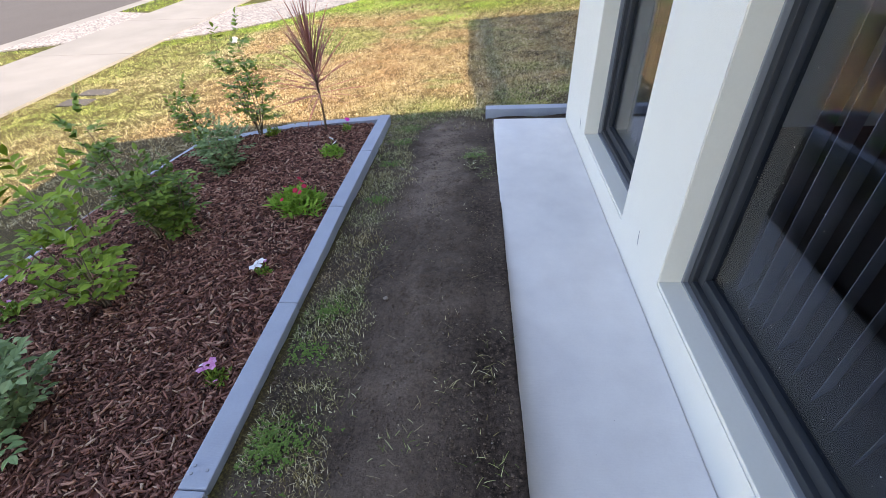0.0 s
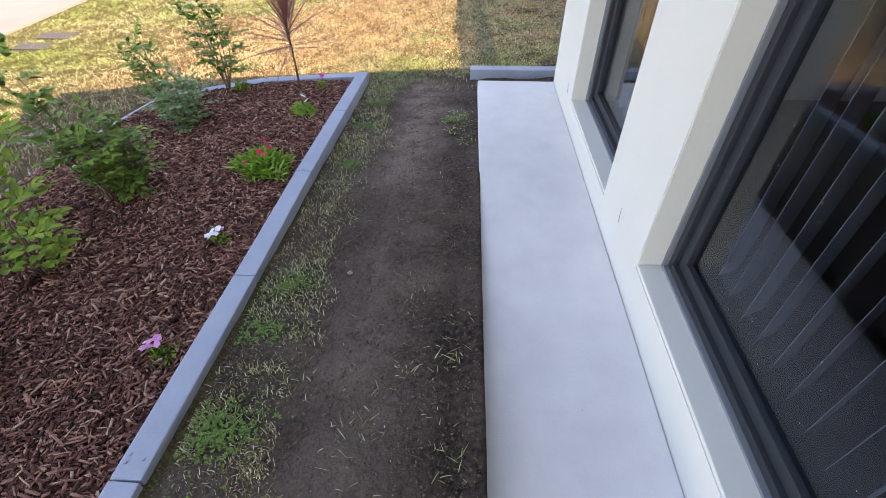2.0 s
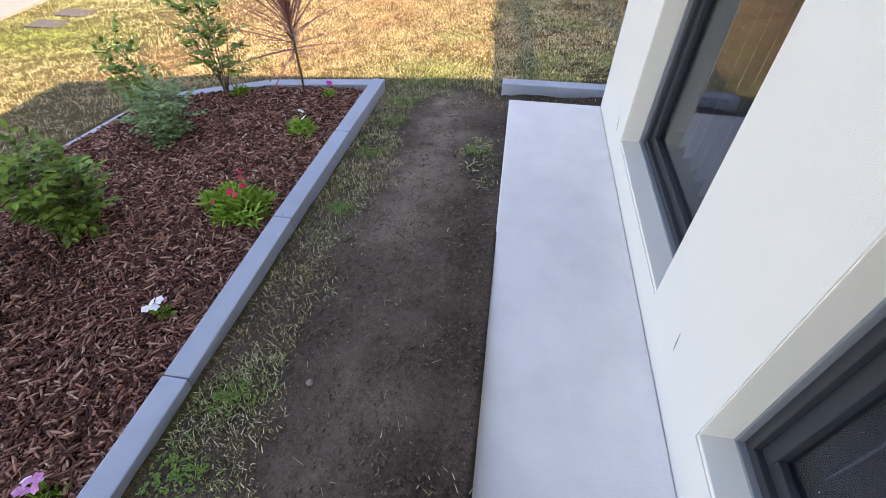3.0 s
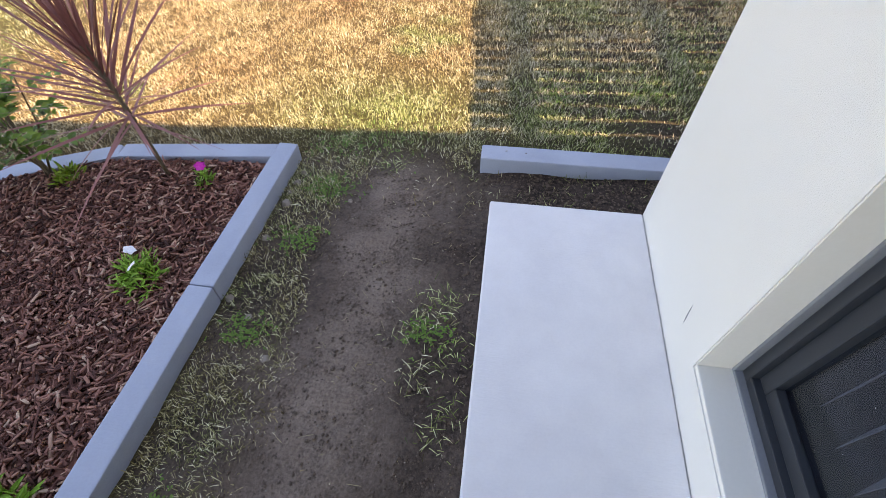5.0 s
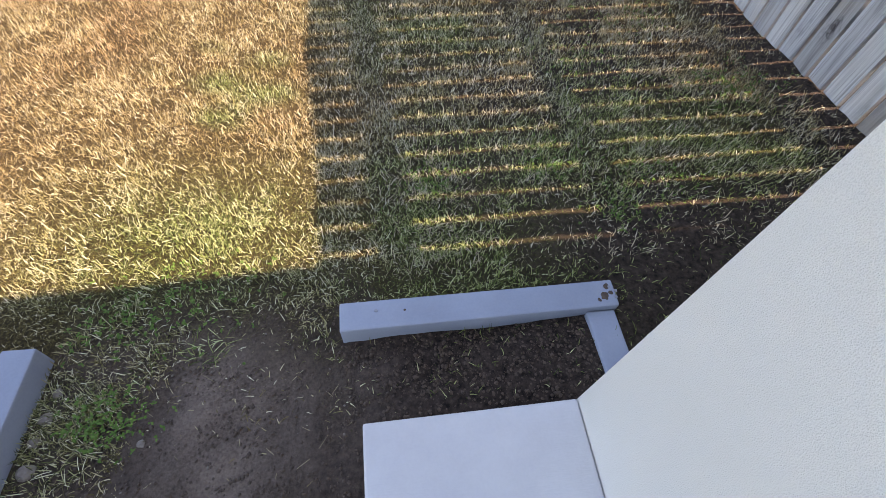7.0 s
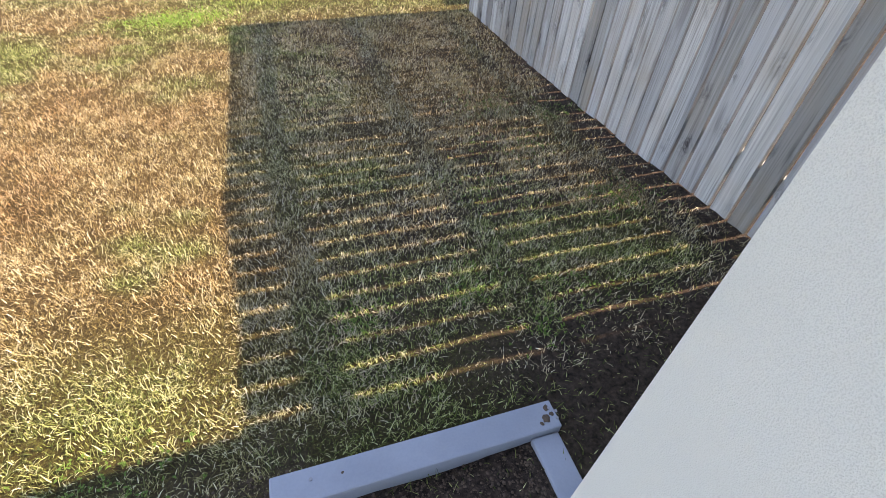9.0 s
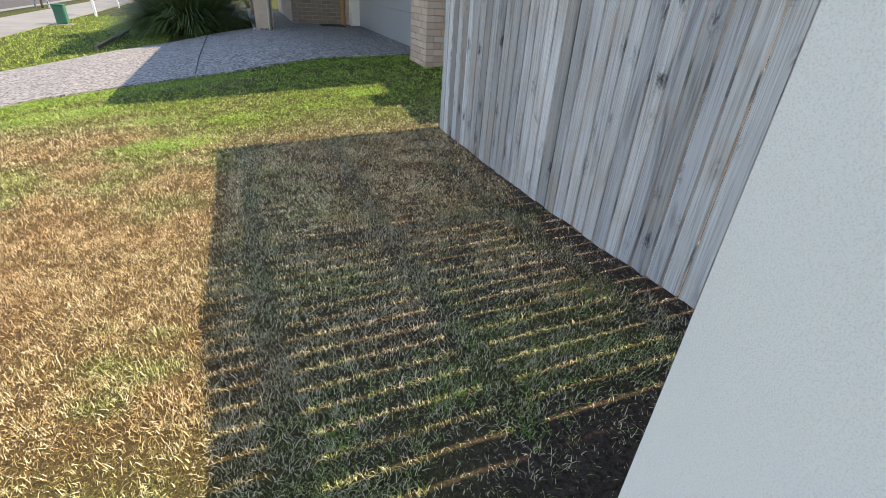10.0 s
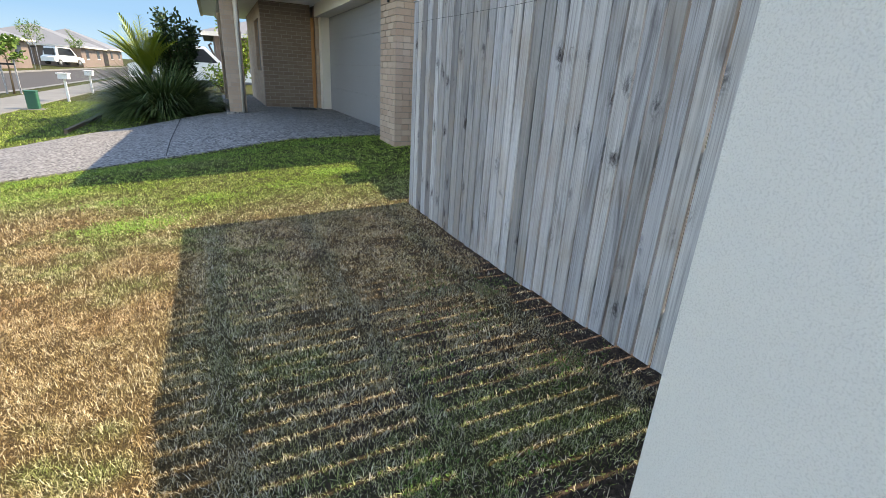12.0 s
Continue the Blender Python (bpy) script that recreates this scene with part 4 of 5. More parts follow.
block("rail", (0.016, 0, 1.35), (0.05, 2.48, 1.42), PINE, wing)

# ---- plants ----


class Foliage:
    """Collects leaves as small folded blades, to be joined into one mesh."""

    def __init__(self):
        self.verts, self.faces = [], []

    def leaf(self, base, way, up, length, width, droop=0.15, fold=0.25):
        way = way.normalized()
        side = way.cross(up)
        if side.length < 1e-4:
            side = way.orthogonal()
        side.normalize()
        up = side.cross(way)
        n = len(self.verts)
        for along, half, lift in ((0.0, 0.08, 0.0), (0.38, 1.0, 0.0), (0.72, 0.75, -droop * 0.5), (1.0, 0.0, -droop)):
            mid = base + way * (along * length) + up * (lift * length)
            if half == 0:
                self.verts.append(mid)
            else:
                e = side * (half * width * 0.5)
                f = up * (fold * half * width * 0.5)
                self.verts += [mid - e + f, mid, mid + e + f]
        for a in (0, 3):
            self.faces += [(n + a, n + a + 1, n + a + 4, n + a + 3), (n + a + 1, n + a + 2, n + a + 5, n + a + 4)]
        self.faces += [(n + 6, n + 7, n + 9), (n + 7, n + 8, n + 9)]

    def strap(self, base, way, length, width, droop, steps=4):
        """A long narrow leaf that bends down to its tip."""
        side = way.cross(Vector((0, 0, 1)))
        if side.length < 1e-3:
            side = Vector((1, 0, 0))
        side.normalize()
        n = len(self.verts)
        p, d = base.copy(), way.normalized()
        for k in range(steps + 1):
            f = k / steps
            w = width * 0.5 * (1 - f ** 2.2) * (0.6 + 0.8 * f if f < 0.5 else 1.0)
            self.verts += [p - side * max(w, 0.0004), p + side * max(w, 0.0004)]
            p = p + d * (length / steps)
            d = (d + Vector((0, 0, -droop / steps))).normalized()
        for k in range(steps):
            a = n + 2 * k
            self.faces.append((a, a + 1, a + 3, a + 2))

    def make(self, name, material, parent, label=""):
        ob = sheet(name, self.verts, self.faces, material, parent)
        if label:
            tagged(ob, label)
        return ob


def rand_way(rng, low=0.0, high=1.0):
    a, z = rng.uniform(0, 6.283), rng.uniform(low, high)
    r = math.sqrt(max(0, 1 - z * z))
    return Vector((r * math.cos(a), r * math.sin(a), z))


def sprig(f, rng, base, way, length, leaf, pairs):
    """A compound leaf: leaflets in pairs along a stalk, one at the tip."""
    up = Vector((0, 0, 1))
    side = way.cross(up)
    if side.length < 0.05:
        side = Vector((1, 0, 0))
    side.normalize()
    for k in range(pairs):
        s = (k + 1) / (pairs + 0.5)
        p = base + way * (length * s) + Vector((0, 0, -0.10 * length * s * s))
        size = leaf * (0.75 + 0.5 * math.sin(math.pi * (0.2 + 0.7 * s))) * rng.uniform(0.85, 1.15)
        for sign in (-1, 1):
            w = (side * sign + way * 0.65 + Vector((0, 0, rng.uniform(-0.15, 0.3))))
            f.leaf(p, w, up + rand_way(rng, -1) * 0.45, size, size * 0.56)
    f.leaf(base + way * length, way, up, leaf * 1.1, leaf * 0.6)


def shrub(name, x, y, z, tall, spread, stems, leaf, pairs, density, material, label, seed, lean=(0, 0), low_leaves=0.25):
    thing = empty(name, (x, y, z), label, "shrub", "shrubs in the mulch bed")
    rng = random.Random(seed)
    f = Foliage()
    for k in range(stems):
        a = 6.283 * (k + rng.uniform(-0.3, 0.3)) / stems
        h = tall * (1.0 if k == 0 else rng.uniform(0.5, 0.92))
        tip = Vector((spread * rng.uniform(0.3, 0.9) * math.cos(a) + lean[0] * h, spread * rng.uniform(0.3, 0.9) * math.sin(a) + lean[1] * h, h))
        if k == 0:
            tip = Vector((lean[0] * h, lean[1] * h, h))
        mid = Vector((tip.x * 0.55, tip.y * 0.55, h * 0.45)) + rand_way(rng, -0.2) * 0.015
        root = Vector((rng.uniform(-0.015, 0.015), rng.uniform(-0.015, 0.015), -0.015))
        part("stem", tube(bmesh.new(), [root, mid * 0.5 + root * 0.5, mid, (mid + tip) * 0.5, tip], [0.0045, 0.004, 0.0034, 0.0025, 0.0012], 6), BARK, thing, "", True)
        n = max(4, int(2.3 * density * h / tall))
        for j in range(n):
            s = low_leaves + (1 - low_leaves) * (j + rng.uniform(0, 0.6)) / n
            p = root.lerp(mid, s * 2) if s < 0.5 else mid.lerp(tip, s * 2 - 1)
            w = (rand_way(rng, -0.1, 0.75) + Vector((math.cos(a), math.sin(a), 0.2)) * 0.35).normalized()
            sprig(f, rng, p, w, leaf * pairs * rng.uniform(0.6, 0.95), leaf, pairs)
        sprig(f, rng, tip, (Vector((0, 0, 1)) + rand_way(rng) * 0.5).normalized(), leaf * pairs * 0.8, leaf, pairs)
    f.make("foliage", material, thing)
    return thing


def bz(x, y):
    return float(bed_top(np.array(x), np.array(y)))


shrub("shrub", -1.43, 1.20, bz(-1.43, 1.20), 0.52, 0.24, 8, 0.042, 3, 4, LEAF_LIGHT, "light green leafy shrub in the bark mulch", 1, (-0.12, 0.1), 0.2)
shrub("shrub", -1.40, 1.72, bz(-1.4, 1.72), 0.34, 0.17, 11, 0.034, 3, 7, LEAF_DARK, "dense dark green shrub in the bark mulch", 2, (-0.1, 0.0), 0.1)
shrub("shrub", -1.47, 1.66, bz(-1.47, 1.66), 0.58, 0.13, 4, 0.040, 3, 4, LEAF_DARK, "tall dark green leafy shoots in the bark mulch", 12, (-0.2, 0.05), 0.4)
shrub("shrub", -1.50, 2.44, bz(-1.5, 2.44), 0.26, 0.17, 10, 0.028, 4, 6, LEAF_GREY, "low grey-green shrub in the bark mulch", 3, (0, 0), 0.1)
shrub("shrub", -1.72, 2.62, bz(-1.72, 2.62), 0.42, 0.14, 5, 0.034, 3, 4, LEAF_DARK, "thin shrub with dark shoots in the mulch", 4, (-0.05, 0.05), 0.3)
shrub("shrub", -1.52, 3.00, bz(-1.52, 3.0), 0.66, 0.16, 6, 0.038, 4, 5, LEAF_DARK, "tall sparse dark green shrub at the bed's end", 5, (0.02, 0.05), 0.25)
shrub("shrub", -1.36, 0.66, bz(-1.36, 0.66), 0.32, 0.20, 10, 0.034, 4, 6, LEAF_GREY, "silvery grey-green shrub in the bark mulch", 6, (0.05, 0), 0.08)


def cordyline(x, y, z):
    thing = empty("cordyline", (x, y, z), "spiky burgundy cordyline on a thin bare trunk", "plant")
    part("trunk", tube(bmesh.new(), [(0, 0, -0.03), (0.004, 0.002, 0.12), (0.0, 0.006, 0.26), (-0.004, 0.004, 0.50)], [0.009, 0.0075, 0.0075, 0.010], 8), BARK, thing, "thin brown trunk", True)
    rng = random.Random(8)
    blades = []
    for k in range(5):
        f = Foliage()
        f.strap(Vector((0, 0, 0)), Vector((1, 0, 0)), 0.34 + 0.035 * k, 0.013, 0.08 + 0.06 * k, 6)
        me = bpy.data.meshes.new("leaf")
        me.from_pydata([tuple(v) for v in f.verts], [], f.faces)
        me.materials.append(LEAF_RED)
        blades.append(me)
    n = 100
    for k in range(n):
        s = k / (n - 1)
        ob = new("leaf", rng.choice(blades[:4] if s < 0.3 else blades))
        ob.parent = thing
        up = -8 + 92 * s ** 0.8 + rng.uniform(-9, 9)
        ob.matrix_local = pose(-0.003, 0.004, 0.24 + 0.27 * s, 0, 0, 137.5 * k + rng.uniform(-12, 12)) @ pose(0, 0, 0, rng.uniform(-30, 30), -up, 0) @ Matrix.Diagonal((rng.uniform(0.8, 1.05),) * 3 + (1,))


cordyline(-1.05, 3.03, bz(-1.05, 3.03))


def blossom_mesh(name, material, petals, size, frill=0.25):
    f = Foliage()
    for k in range(petals):
        a = 6.283 * k / petals
        f.leaf(Vector((0, 0, 0.002)), Vector((math.cos(a), math.sin(a), 0.25)), Vector((0, 0, 1)), size, size * 1.05, frill, 0.1)
    me = bpy.data.meshes.new(name)
    me.from_pydata([tuple(v) for v in f.verts], [], f.faces)
    me.materials.append(material)
    return me


BLOOM = {"white": blossom_mesh("blossom", PETAL_WHITE, 5, 0.014), "pink": blossom_mesh("blossom", PETAL_PINK, 5, 0.012), "magenta": blossom_mesh("blossom", PETAL_MAGENTA, 5, 0.014), "red": blossom_mesh("blossom", PETAL_RED, 5, 0.013), "yellow": blossom_mesh("blossom", PETAL_YELLOW, 5, 0.010)}


def bedding(x, y, wide, tall, leaves, leaf, blooms, material, label, seed, leaf_width=0.2):
    """A low mound of narrow leaves with blossoms at chosen places (offset x, y, rise)."""
    thing = empty("bedding_plant", (x, y, bz(x, y)), label, "flowering plant", "flowers in the mulch bed")
    rng = random.Random(seed)
    f = Foliage()
    for k in range(leaves):
        a = rng.uniform(0, 6.283)
        reach = 0.72 + 0.2 * math.sin(2 * a + seed) + 0.16 * math.sin(5 * a + 2 * seed)
        r = wide * math.sqrt(rng.random()) * reach
        z = tall * (1 - 0.8 * (r / (wide * reach)) ** 2) * rng.uniform(0.1, 1.0)
        way = Vector((math.cos(a) * 0.6 * r / wide, math.sin(a) * 0.6 * r / wide, rng.uniform(0.1, 0.9))) + rand_way(rng, -0.2, 0.8) * 0.7
        f.leaf(Vector((r * math.cos(a) * 0.8, r * math.sin(a) * 0.8, z * 0.75)), way, rand_way(rng, 0.2), leaf * rng.uniform(0.7, 1.3), leaf * leaf_width, 0.2)
    f.make("foliage", material, thing)
    for colour, dx, dy, dz, scale in blooms:
        b = new("blossom", BLOOM[colour])
        b.parent = thing
        b.matrix_local = pose(dx, dy, dz, rng.uniform(-35, 35), rng.uniform(-35, 35), rng.uniform(0, 360)) @ Matrix.Scale(scale, 4)
        part("flower_stalk", tube(bmesh.new(), [(dx * 0.5, dy * 0.5, 0.0), (dx, dy, dz)], 0.0012, 5), LEAF_BRIGHT, thing)
    return thing


bedding(-0.885, 1.92, 0.185, 0.13, 640, 0.048, [("red", 0.03, 0.03, 0.14, 1.1), ("red", 0.05, 0.0, 0.13, 1.1), ("red", 0.02, -0.04, 0.13, 1.2), ("red", 0.045, -0.05, 0.125, 1.1), ("red", -0.05, -0.06, 0.09, 0.9), ("red", -0.07, 0.05, 0.1, 0.8), ("red", 0.0, 0.08, 0.13, 0.9)],
        LEAF_BRIGHT, "bright green mound with small red flowers in mulch", 21, 0.22)
bedding(-0.885, 2.58, 0.105, 0.08, 240, 0.036, [("white", 0.0, 0.03, 0.10, 1.3), ("white", 0.035, -0.02, 0.095, 1.4)], LEAF_BRIGHT, "small bright green plant with two white flowers", 22)
bedding(-0.90, 3.02, 0.05, 0.06, 70, 0.03, [("magenta", 0.015, -0.01, 0.085, 1.3), ("magenta", 0.02, 0.0, 0.08, 1.1)], LEAF_BRIGHT, "small green plant with a magenta flower", 23)
bedding(-1.42, 2.98, 0.06, 0.07, 90, 0.034, [], LEAF_LIGHT, "small light green seedling in the mulch", 24, 0.3)
bedding(-1.88, 2.80, 0.04, 0.05, 50, 0.022, [("yellow", 0.0, 0.0, 0.06, 1.3), ("yellow", 0.02, 0.02, 0.055, 1.2), ("yellow", -0.02, 0.01, 0.05, 1.2)], LEAF_LIGHT, "small yellow flowering plant at the bed's back", 25, 0.4)
bedding(-0.865, 1.38, 0.035, 0.03, 60, 0.022, [("white", -0.02, 0.01, 0.05, 1.1), ("white", 0.0, 0.02, 0.055, 1.1), ("pink", 0.012, 0.028, 0.05, 0.8), ("white", -0.03, -0.012, 0.045, 1.0), ("white", -0.005, -0.005, 0.05, 1.1)],
        LEAF_DARK, "tiny green plant with a white flower cluster", 26, 0.45)
bedding(-0.815, 0.855, 0.05, 0.03, 70, 0.026, [("pink", -0.03, 0.02, 0.05, 1.1), ("pink", -0.01, 0.03, 0.055, 1.2), ("pink", -0.04, 0.0, 0.045, 1.1), ("pink", -0.02, 0.0, 0.055, 1.1), ("white", -0.045, 0.025, 0.04, 0.9), ("pink", 0.02, -0.03, 0.035, 0.8), ("pink", 0.0, 0.01, 0.055, 1.0)],
        LEAF_DARK, "tiny green plant with a pink flower cluster", 27, 0.4)
bedding(-0.80, 0.33, 0.05, 0.03, 60, 0.034, [("white", -0.02, 0.02, 0.05, 1.5), ("white", 0.0, 0.0, 0.06, 1.6), ("white", -0.03, -0.01, 0.05, 1.4), ("pink", 0.012, 0.012, 0.05, 0.7), ("white", 0.02, -0.01, 0.045, 1.4)],
        LEAF_DARK, "small green plant with pale pink white flowers", 28, 0.35)
bedding(-1.78, 1.15, 0.07, 0.09, 90, 0.03, [("pink", 0.03, 0.0, 0.09, 0.7), ("yellow", -0.03, 0.02, 0.1, 1.2)], LEAF_DARK, "small dark plant with purple and yellow flowers", 29, 0.4)


# ---- litter on the soil ----


def build_litter():
    rng = np.random.RandomState(77)
    ico = np.array([[0, 0, 1], [.9, 0, .2], [.2, .85, .1], [-.75, .5, .2], [-.7, -.55, .1], [.3, -.9, .2], [0, 0, -.8]])
    tri = np.array([[0, 1, 2], [0, 2, 3], [0, 3, 4], [0, 4, 5], [0, 5, 1], [6, 2, 1], [6, 3, 2], [6, 4, 3], [6, 5, 4], [6, 1, 5]])

    def scatter(name, count, area, lo, hi, material, label, need_soil):
        x, y = rng.uniform(area[0], area[1], count), rng.uniform(area[2], area[3], count)
        s = soil_share(x, y)
        keep = (s > need_soil) & ~((x > SLAB_L - 0.01) & (y < 2.98)) & ~((x > 0.06) & (x < 0.8) & (y > 3.18) & (y < 3.285)) & (x > BED_X + 0.02)
        x, y = x[keep], y[keep]
        m = len(x)
        r = lo + (hi - lo) * rng.rand(m) ** 4
        yaw = rng.uniform(0, 6.283, m)
        p = ico[None] * (1 + rng.uniform(-.3, .3, (m, 7, 3))) * r[:, None, None] * np.array([1, 0.8, 0.6])
        c, q = np.cos(yaw)[:, None], np.sin(yaw)[:, None]
        z = terrain(x, y) - 0.012 * np.exp(-((x - 0.06) / 0.05) ** 2) * (y < 2.95) + 0.006 * lumps(x, y, 14, 21) * (0.6 + 0.6 * soil_share(x, y))
        v = np.stack([p[..., 0] * c - p[..., 1] * q + x[:, None], p[..., 0] * q + p[..., 1] * c + y[:, None], p[..., 2] + z[:, None] + 0.25 * r[:, None]], -1).reshape(-1, 3)
        ob = sheet(name, v, (tri[None] + 7 * np.arange(m)[:, None, None]).reshape(-1, 3), material)
        tagged(ob, label, "soil", "", "stuff")

    scatter("soil_crumbs", 32000, (-0.62, 0.12, 0.1, 3.3), 0.001, 0.0065, CLOD, "dark crumbs of loose soil", 0.3)
    scatter("corner_soil_crumbs", 2600, (0.08, 0.69, 2.98, 3.18), 0.0015, 0.007, CLOD, "dark crumbs of soil by the slab", 0.3)
    scatter("pebbles", 700, (-0.62, 0.12, 0.1, 3.3), 0.0015, 0.005, STONE, "small pale pebbles in the soil", 0.2)
    # straw and dead stalks
    f = Foliage()
    r2 = random.Random(4)
    for k in range(420):
        x, y = r2.uniform(-0.6, 0.1), r2.uniform(0.2, 3.3)
        way = Vector((r2.uniform(-1, 1), r2.uniform(-1, 1), r2.uniform(-0.02, 0.25)))
        f.strap(Vector((x, y, height(x, y) + 0.006)), way, r2.choice((0.008, 0.012, 0.016, 0.022, 0.034)), 0.0018, r2.uniform(0.0, 0.35), 3)
    ob = f.make("dry_stalks", STRAW, None)
    tagged(ob, "pale dry stalks scattered on the soil", "straw", "", "stuff")


build_litter()


def rock(x, y, size, seed):
    bm = bmesh.new()
    bmesh.ops.create_icosphere(bm, subdivisions=2, radius=size)
    for v in bm.verts:
        v.co *= 1 + 0.35 * noise.noise(v.co * (1.2 / size) + Vector((seed, 0, 0)))
        v.co.z *= 0.65
    ob = part("stone", bm, STONE)
    ob.location = (x, y, height(x, y) + size * 0.25)
    tagged(ob, "small rough stone beside the grey sleeper", "stone", "stones along the sleepers")


for k, (x, y, s) in enumerate([(-0.585, 3.08, 0.014), (-0.592, 3.03, 0.012), (-0.585, 2.97, 0.017), (-0.591, 2.80, 0.015), (-0.606, 2.558, 0.013), (-0.52, 2.50, 0.011), (-0.58, 3.14, 0.012), (-0.36, 3.0, 0.009), (-0.42, 2.38, 0.012), (-0.28, 2.9, 0.007), (-0.33, 1.22, 0.01), (-0.22, 1.5, 0.008)]):
    rock(x, y, s, k * 3.1)


def tuft(x, y, blades, length, seed):
    f = Foliage()
    rng = random.Random(seed)
    for k in range(blades):
        f.strap(Vector((rng.gauss(0, 0.028), rng.gauss(0, 0.028), 0)), rand_way(rng, 0.02, 0.6), length * rng.uniform(0.25, 0.8), 0.0022, rng.uniform(0.4, 1.6), 4)
    ob = f.make("grass_tuft", BLADES, None)
    xy = np.array([(v.x + x, v.y + y) for v in f.verts])
    g = ob.data.attributes.new("green", "FLOAT", "POINT")
    g.data.foreach_set("value", np.full(len(xy), 0.35 + 0.4 * rng.random(), np.float32))
    ob.location = (x, y, height(x, y) + 0.002)
    tagged(ob, "small tuft of half-dry grass rooted in soil", "grass tuft", "grass tufts on the soil")


TUFTS = [(0.03, 0.86, 26, 0.06), (-0.09, 0.80, 16, 0.05), (0.05, 0.55, 16, 0.05), (-0.20, 0.62, 18, 0.045), (-0.05, 2.50, 60, 0.045), (0.02, 2.62, 56, 0.05), (-0.02, 2.38, 44, 0.045), (0.06, 2.45, 40, 0.04), (0.0, 2.56, 50, 0.04), (0.07, 2.30, 36, 0.045), (0.04, 2.24, 30, 0.04),
         (-0.40, 1.55, 26, 0.05), (-0.45, 1.75, 24, 0.05), (-0.38, 0.75, 22, 0.05), (-0.02, 0.66, 12, 0.05), (-0.45, 2.05, 26, 0.055), (-0.5, 1.3, 24, 0.05), (0.07, 1.02, 12, 0.04), (-0.42, 3.15, 40, 0.06), (-0.25, 3.2, 40, 0.06), (-0.5, 2.95, 34, 0.06)]
for k, (x, y, n, ln) in enumerate(TUFTS):
    tuft(x, y, n, ln, 100 + k)

# low weeds in the lawn and along the sleepers
WEEDS = [(1.55, 4.05, 0.16, 110), (1.1, 3.62, 0.10, 40), (0.75, 3.75, 0.12, 40), (0.35, 3.7, 0.10, 36), (1.3, 4.6, 0.2, 80), (1.35, 5.1, 0.2, 80), (0.9, 3.5, 0.08, 30), (1.0, 4.3, 0.14, 40),
         (-0.55, 0.95, 0.06, 70), (-0.54, 0.62, 0.08, 160), (-0.53, 0.4, 0.07, 120), (-0.52, 1.15, 0.05, 50), (-0.50, 2.0, 0.05, 60), (-0.50, 2.45, 0.05, 60), (-0.48, 2.8, 0.06, 70), (-0.45, 3.05, 0.07, 80), (0.0, 2.5, 0.05, 50), (-0.30, 3.35, 0.14, 60), (1.7, 4.9, 0.14, 70), (-0.5, 3.3, 0.1, 50)]


def build_weeds():
    f = Foliage()
    rng = random.Random(300)
    for x, y, wide, count in WEEDS:
        for k in range(int(1.7 * count)):
            px, py = x + rng.gauss(0, wide * 0.7), y + rng.gauss(0, wide * 0.5)
            if px < BED_X + 0.03 or px > FENCE_X - 0.03:
                continue
            for j in range(3):
                f.leaf(Vector((px, py, height(px, py) + 0.008 + 0.012 * rng.random())), rand_way(rng, 0.0, 0.5), Vector((0, 0, 1)), 0.008 * rng.uniform(0.7, 1.4), 0.005)
    tagged(f.make("low_weeds", LEAF_WEED, None), "low green weeds among the couch grass", "weeds", "", "stuff")


build_weeds()


LUSH = [(-0.45, 7.15, 0.30, 1500), (-0.75, 7.9, 0.22, 500), (0.1, 7.75, 0.2, 400), (-1.35, 8.5, 0.3, 900), (1.45, 8.3, 0.22, 800), (-1.9, 8.3, 0.35, 900), (0.9, 7.9, 0.25, 300), (-2.6, 7.6, 0.3, 500), (-2.2, 6.4, 0.2, 250)]
LUSH += [(x, float(np.interp(x, [-4.95, -1.96, -0.7, 1.3, 2.6], [7.5, 9.2, 9.8, 10.4, 10.45])) - 0.28, 0.28, 420) for x in np.arange(-3.6, 2.5, 0.33)]


def build_lush_grass():
    f = Foliage()
    rng = random.Random(500)
    for x, y, wide, count in LUSH:
        for k in range(count):
            px, py = x + rng.gauss(0, wide * 0.75), y + rng.gauss(0, wide * 0.38)
            f.strap(Vector((px, py, height(px, py))), rand_way(rng, 0.1, 0.8), 0.042 * rng.uniform(0.4, 1.3), 0.006, 0.9, 3)
    tagged(f.make("lush_grass", LEAF_BRIGHT, None), "patches of lush bright green grass in the lawn", "grass", "", "stuff")


build_lush_grass()

# drain covers and marker near the footpath
for x, y, r in ((-4.33, 5.05, 0.19), (-4.36, 4.72, 0.17)):
    ob = block("drain_cover", (x - r, y - 0.10, height(x, y) - 0.02), (x + r, y + 0.10, height(x, y) + 0.014), ASPHALT, None, "", 0.006)
    tagged(ob, "dark flat drain cover set in the lawn", "drain cover", "drain covers")
bm = box(bmesh.new(), (-0.045, -0.045, 0), (0.045, 0.045, 0.07), 0.015)
ob = part("water_meter_cap", bm, WHITE)
ob.location = (-3.61, 7.17, height(-3.61, 7.17) + 0.0)
tagged(ob, "small white plastic cap in the lawn", "meter cap")

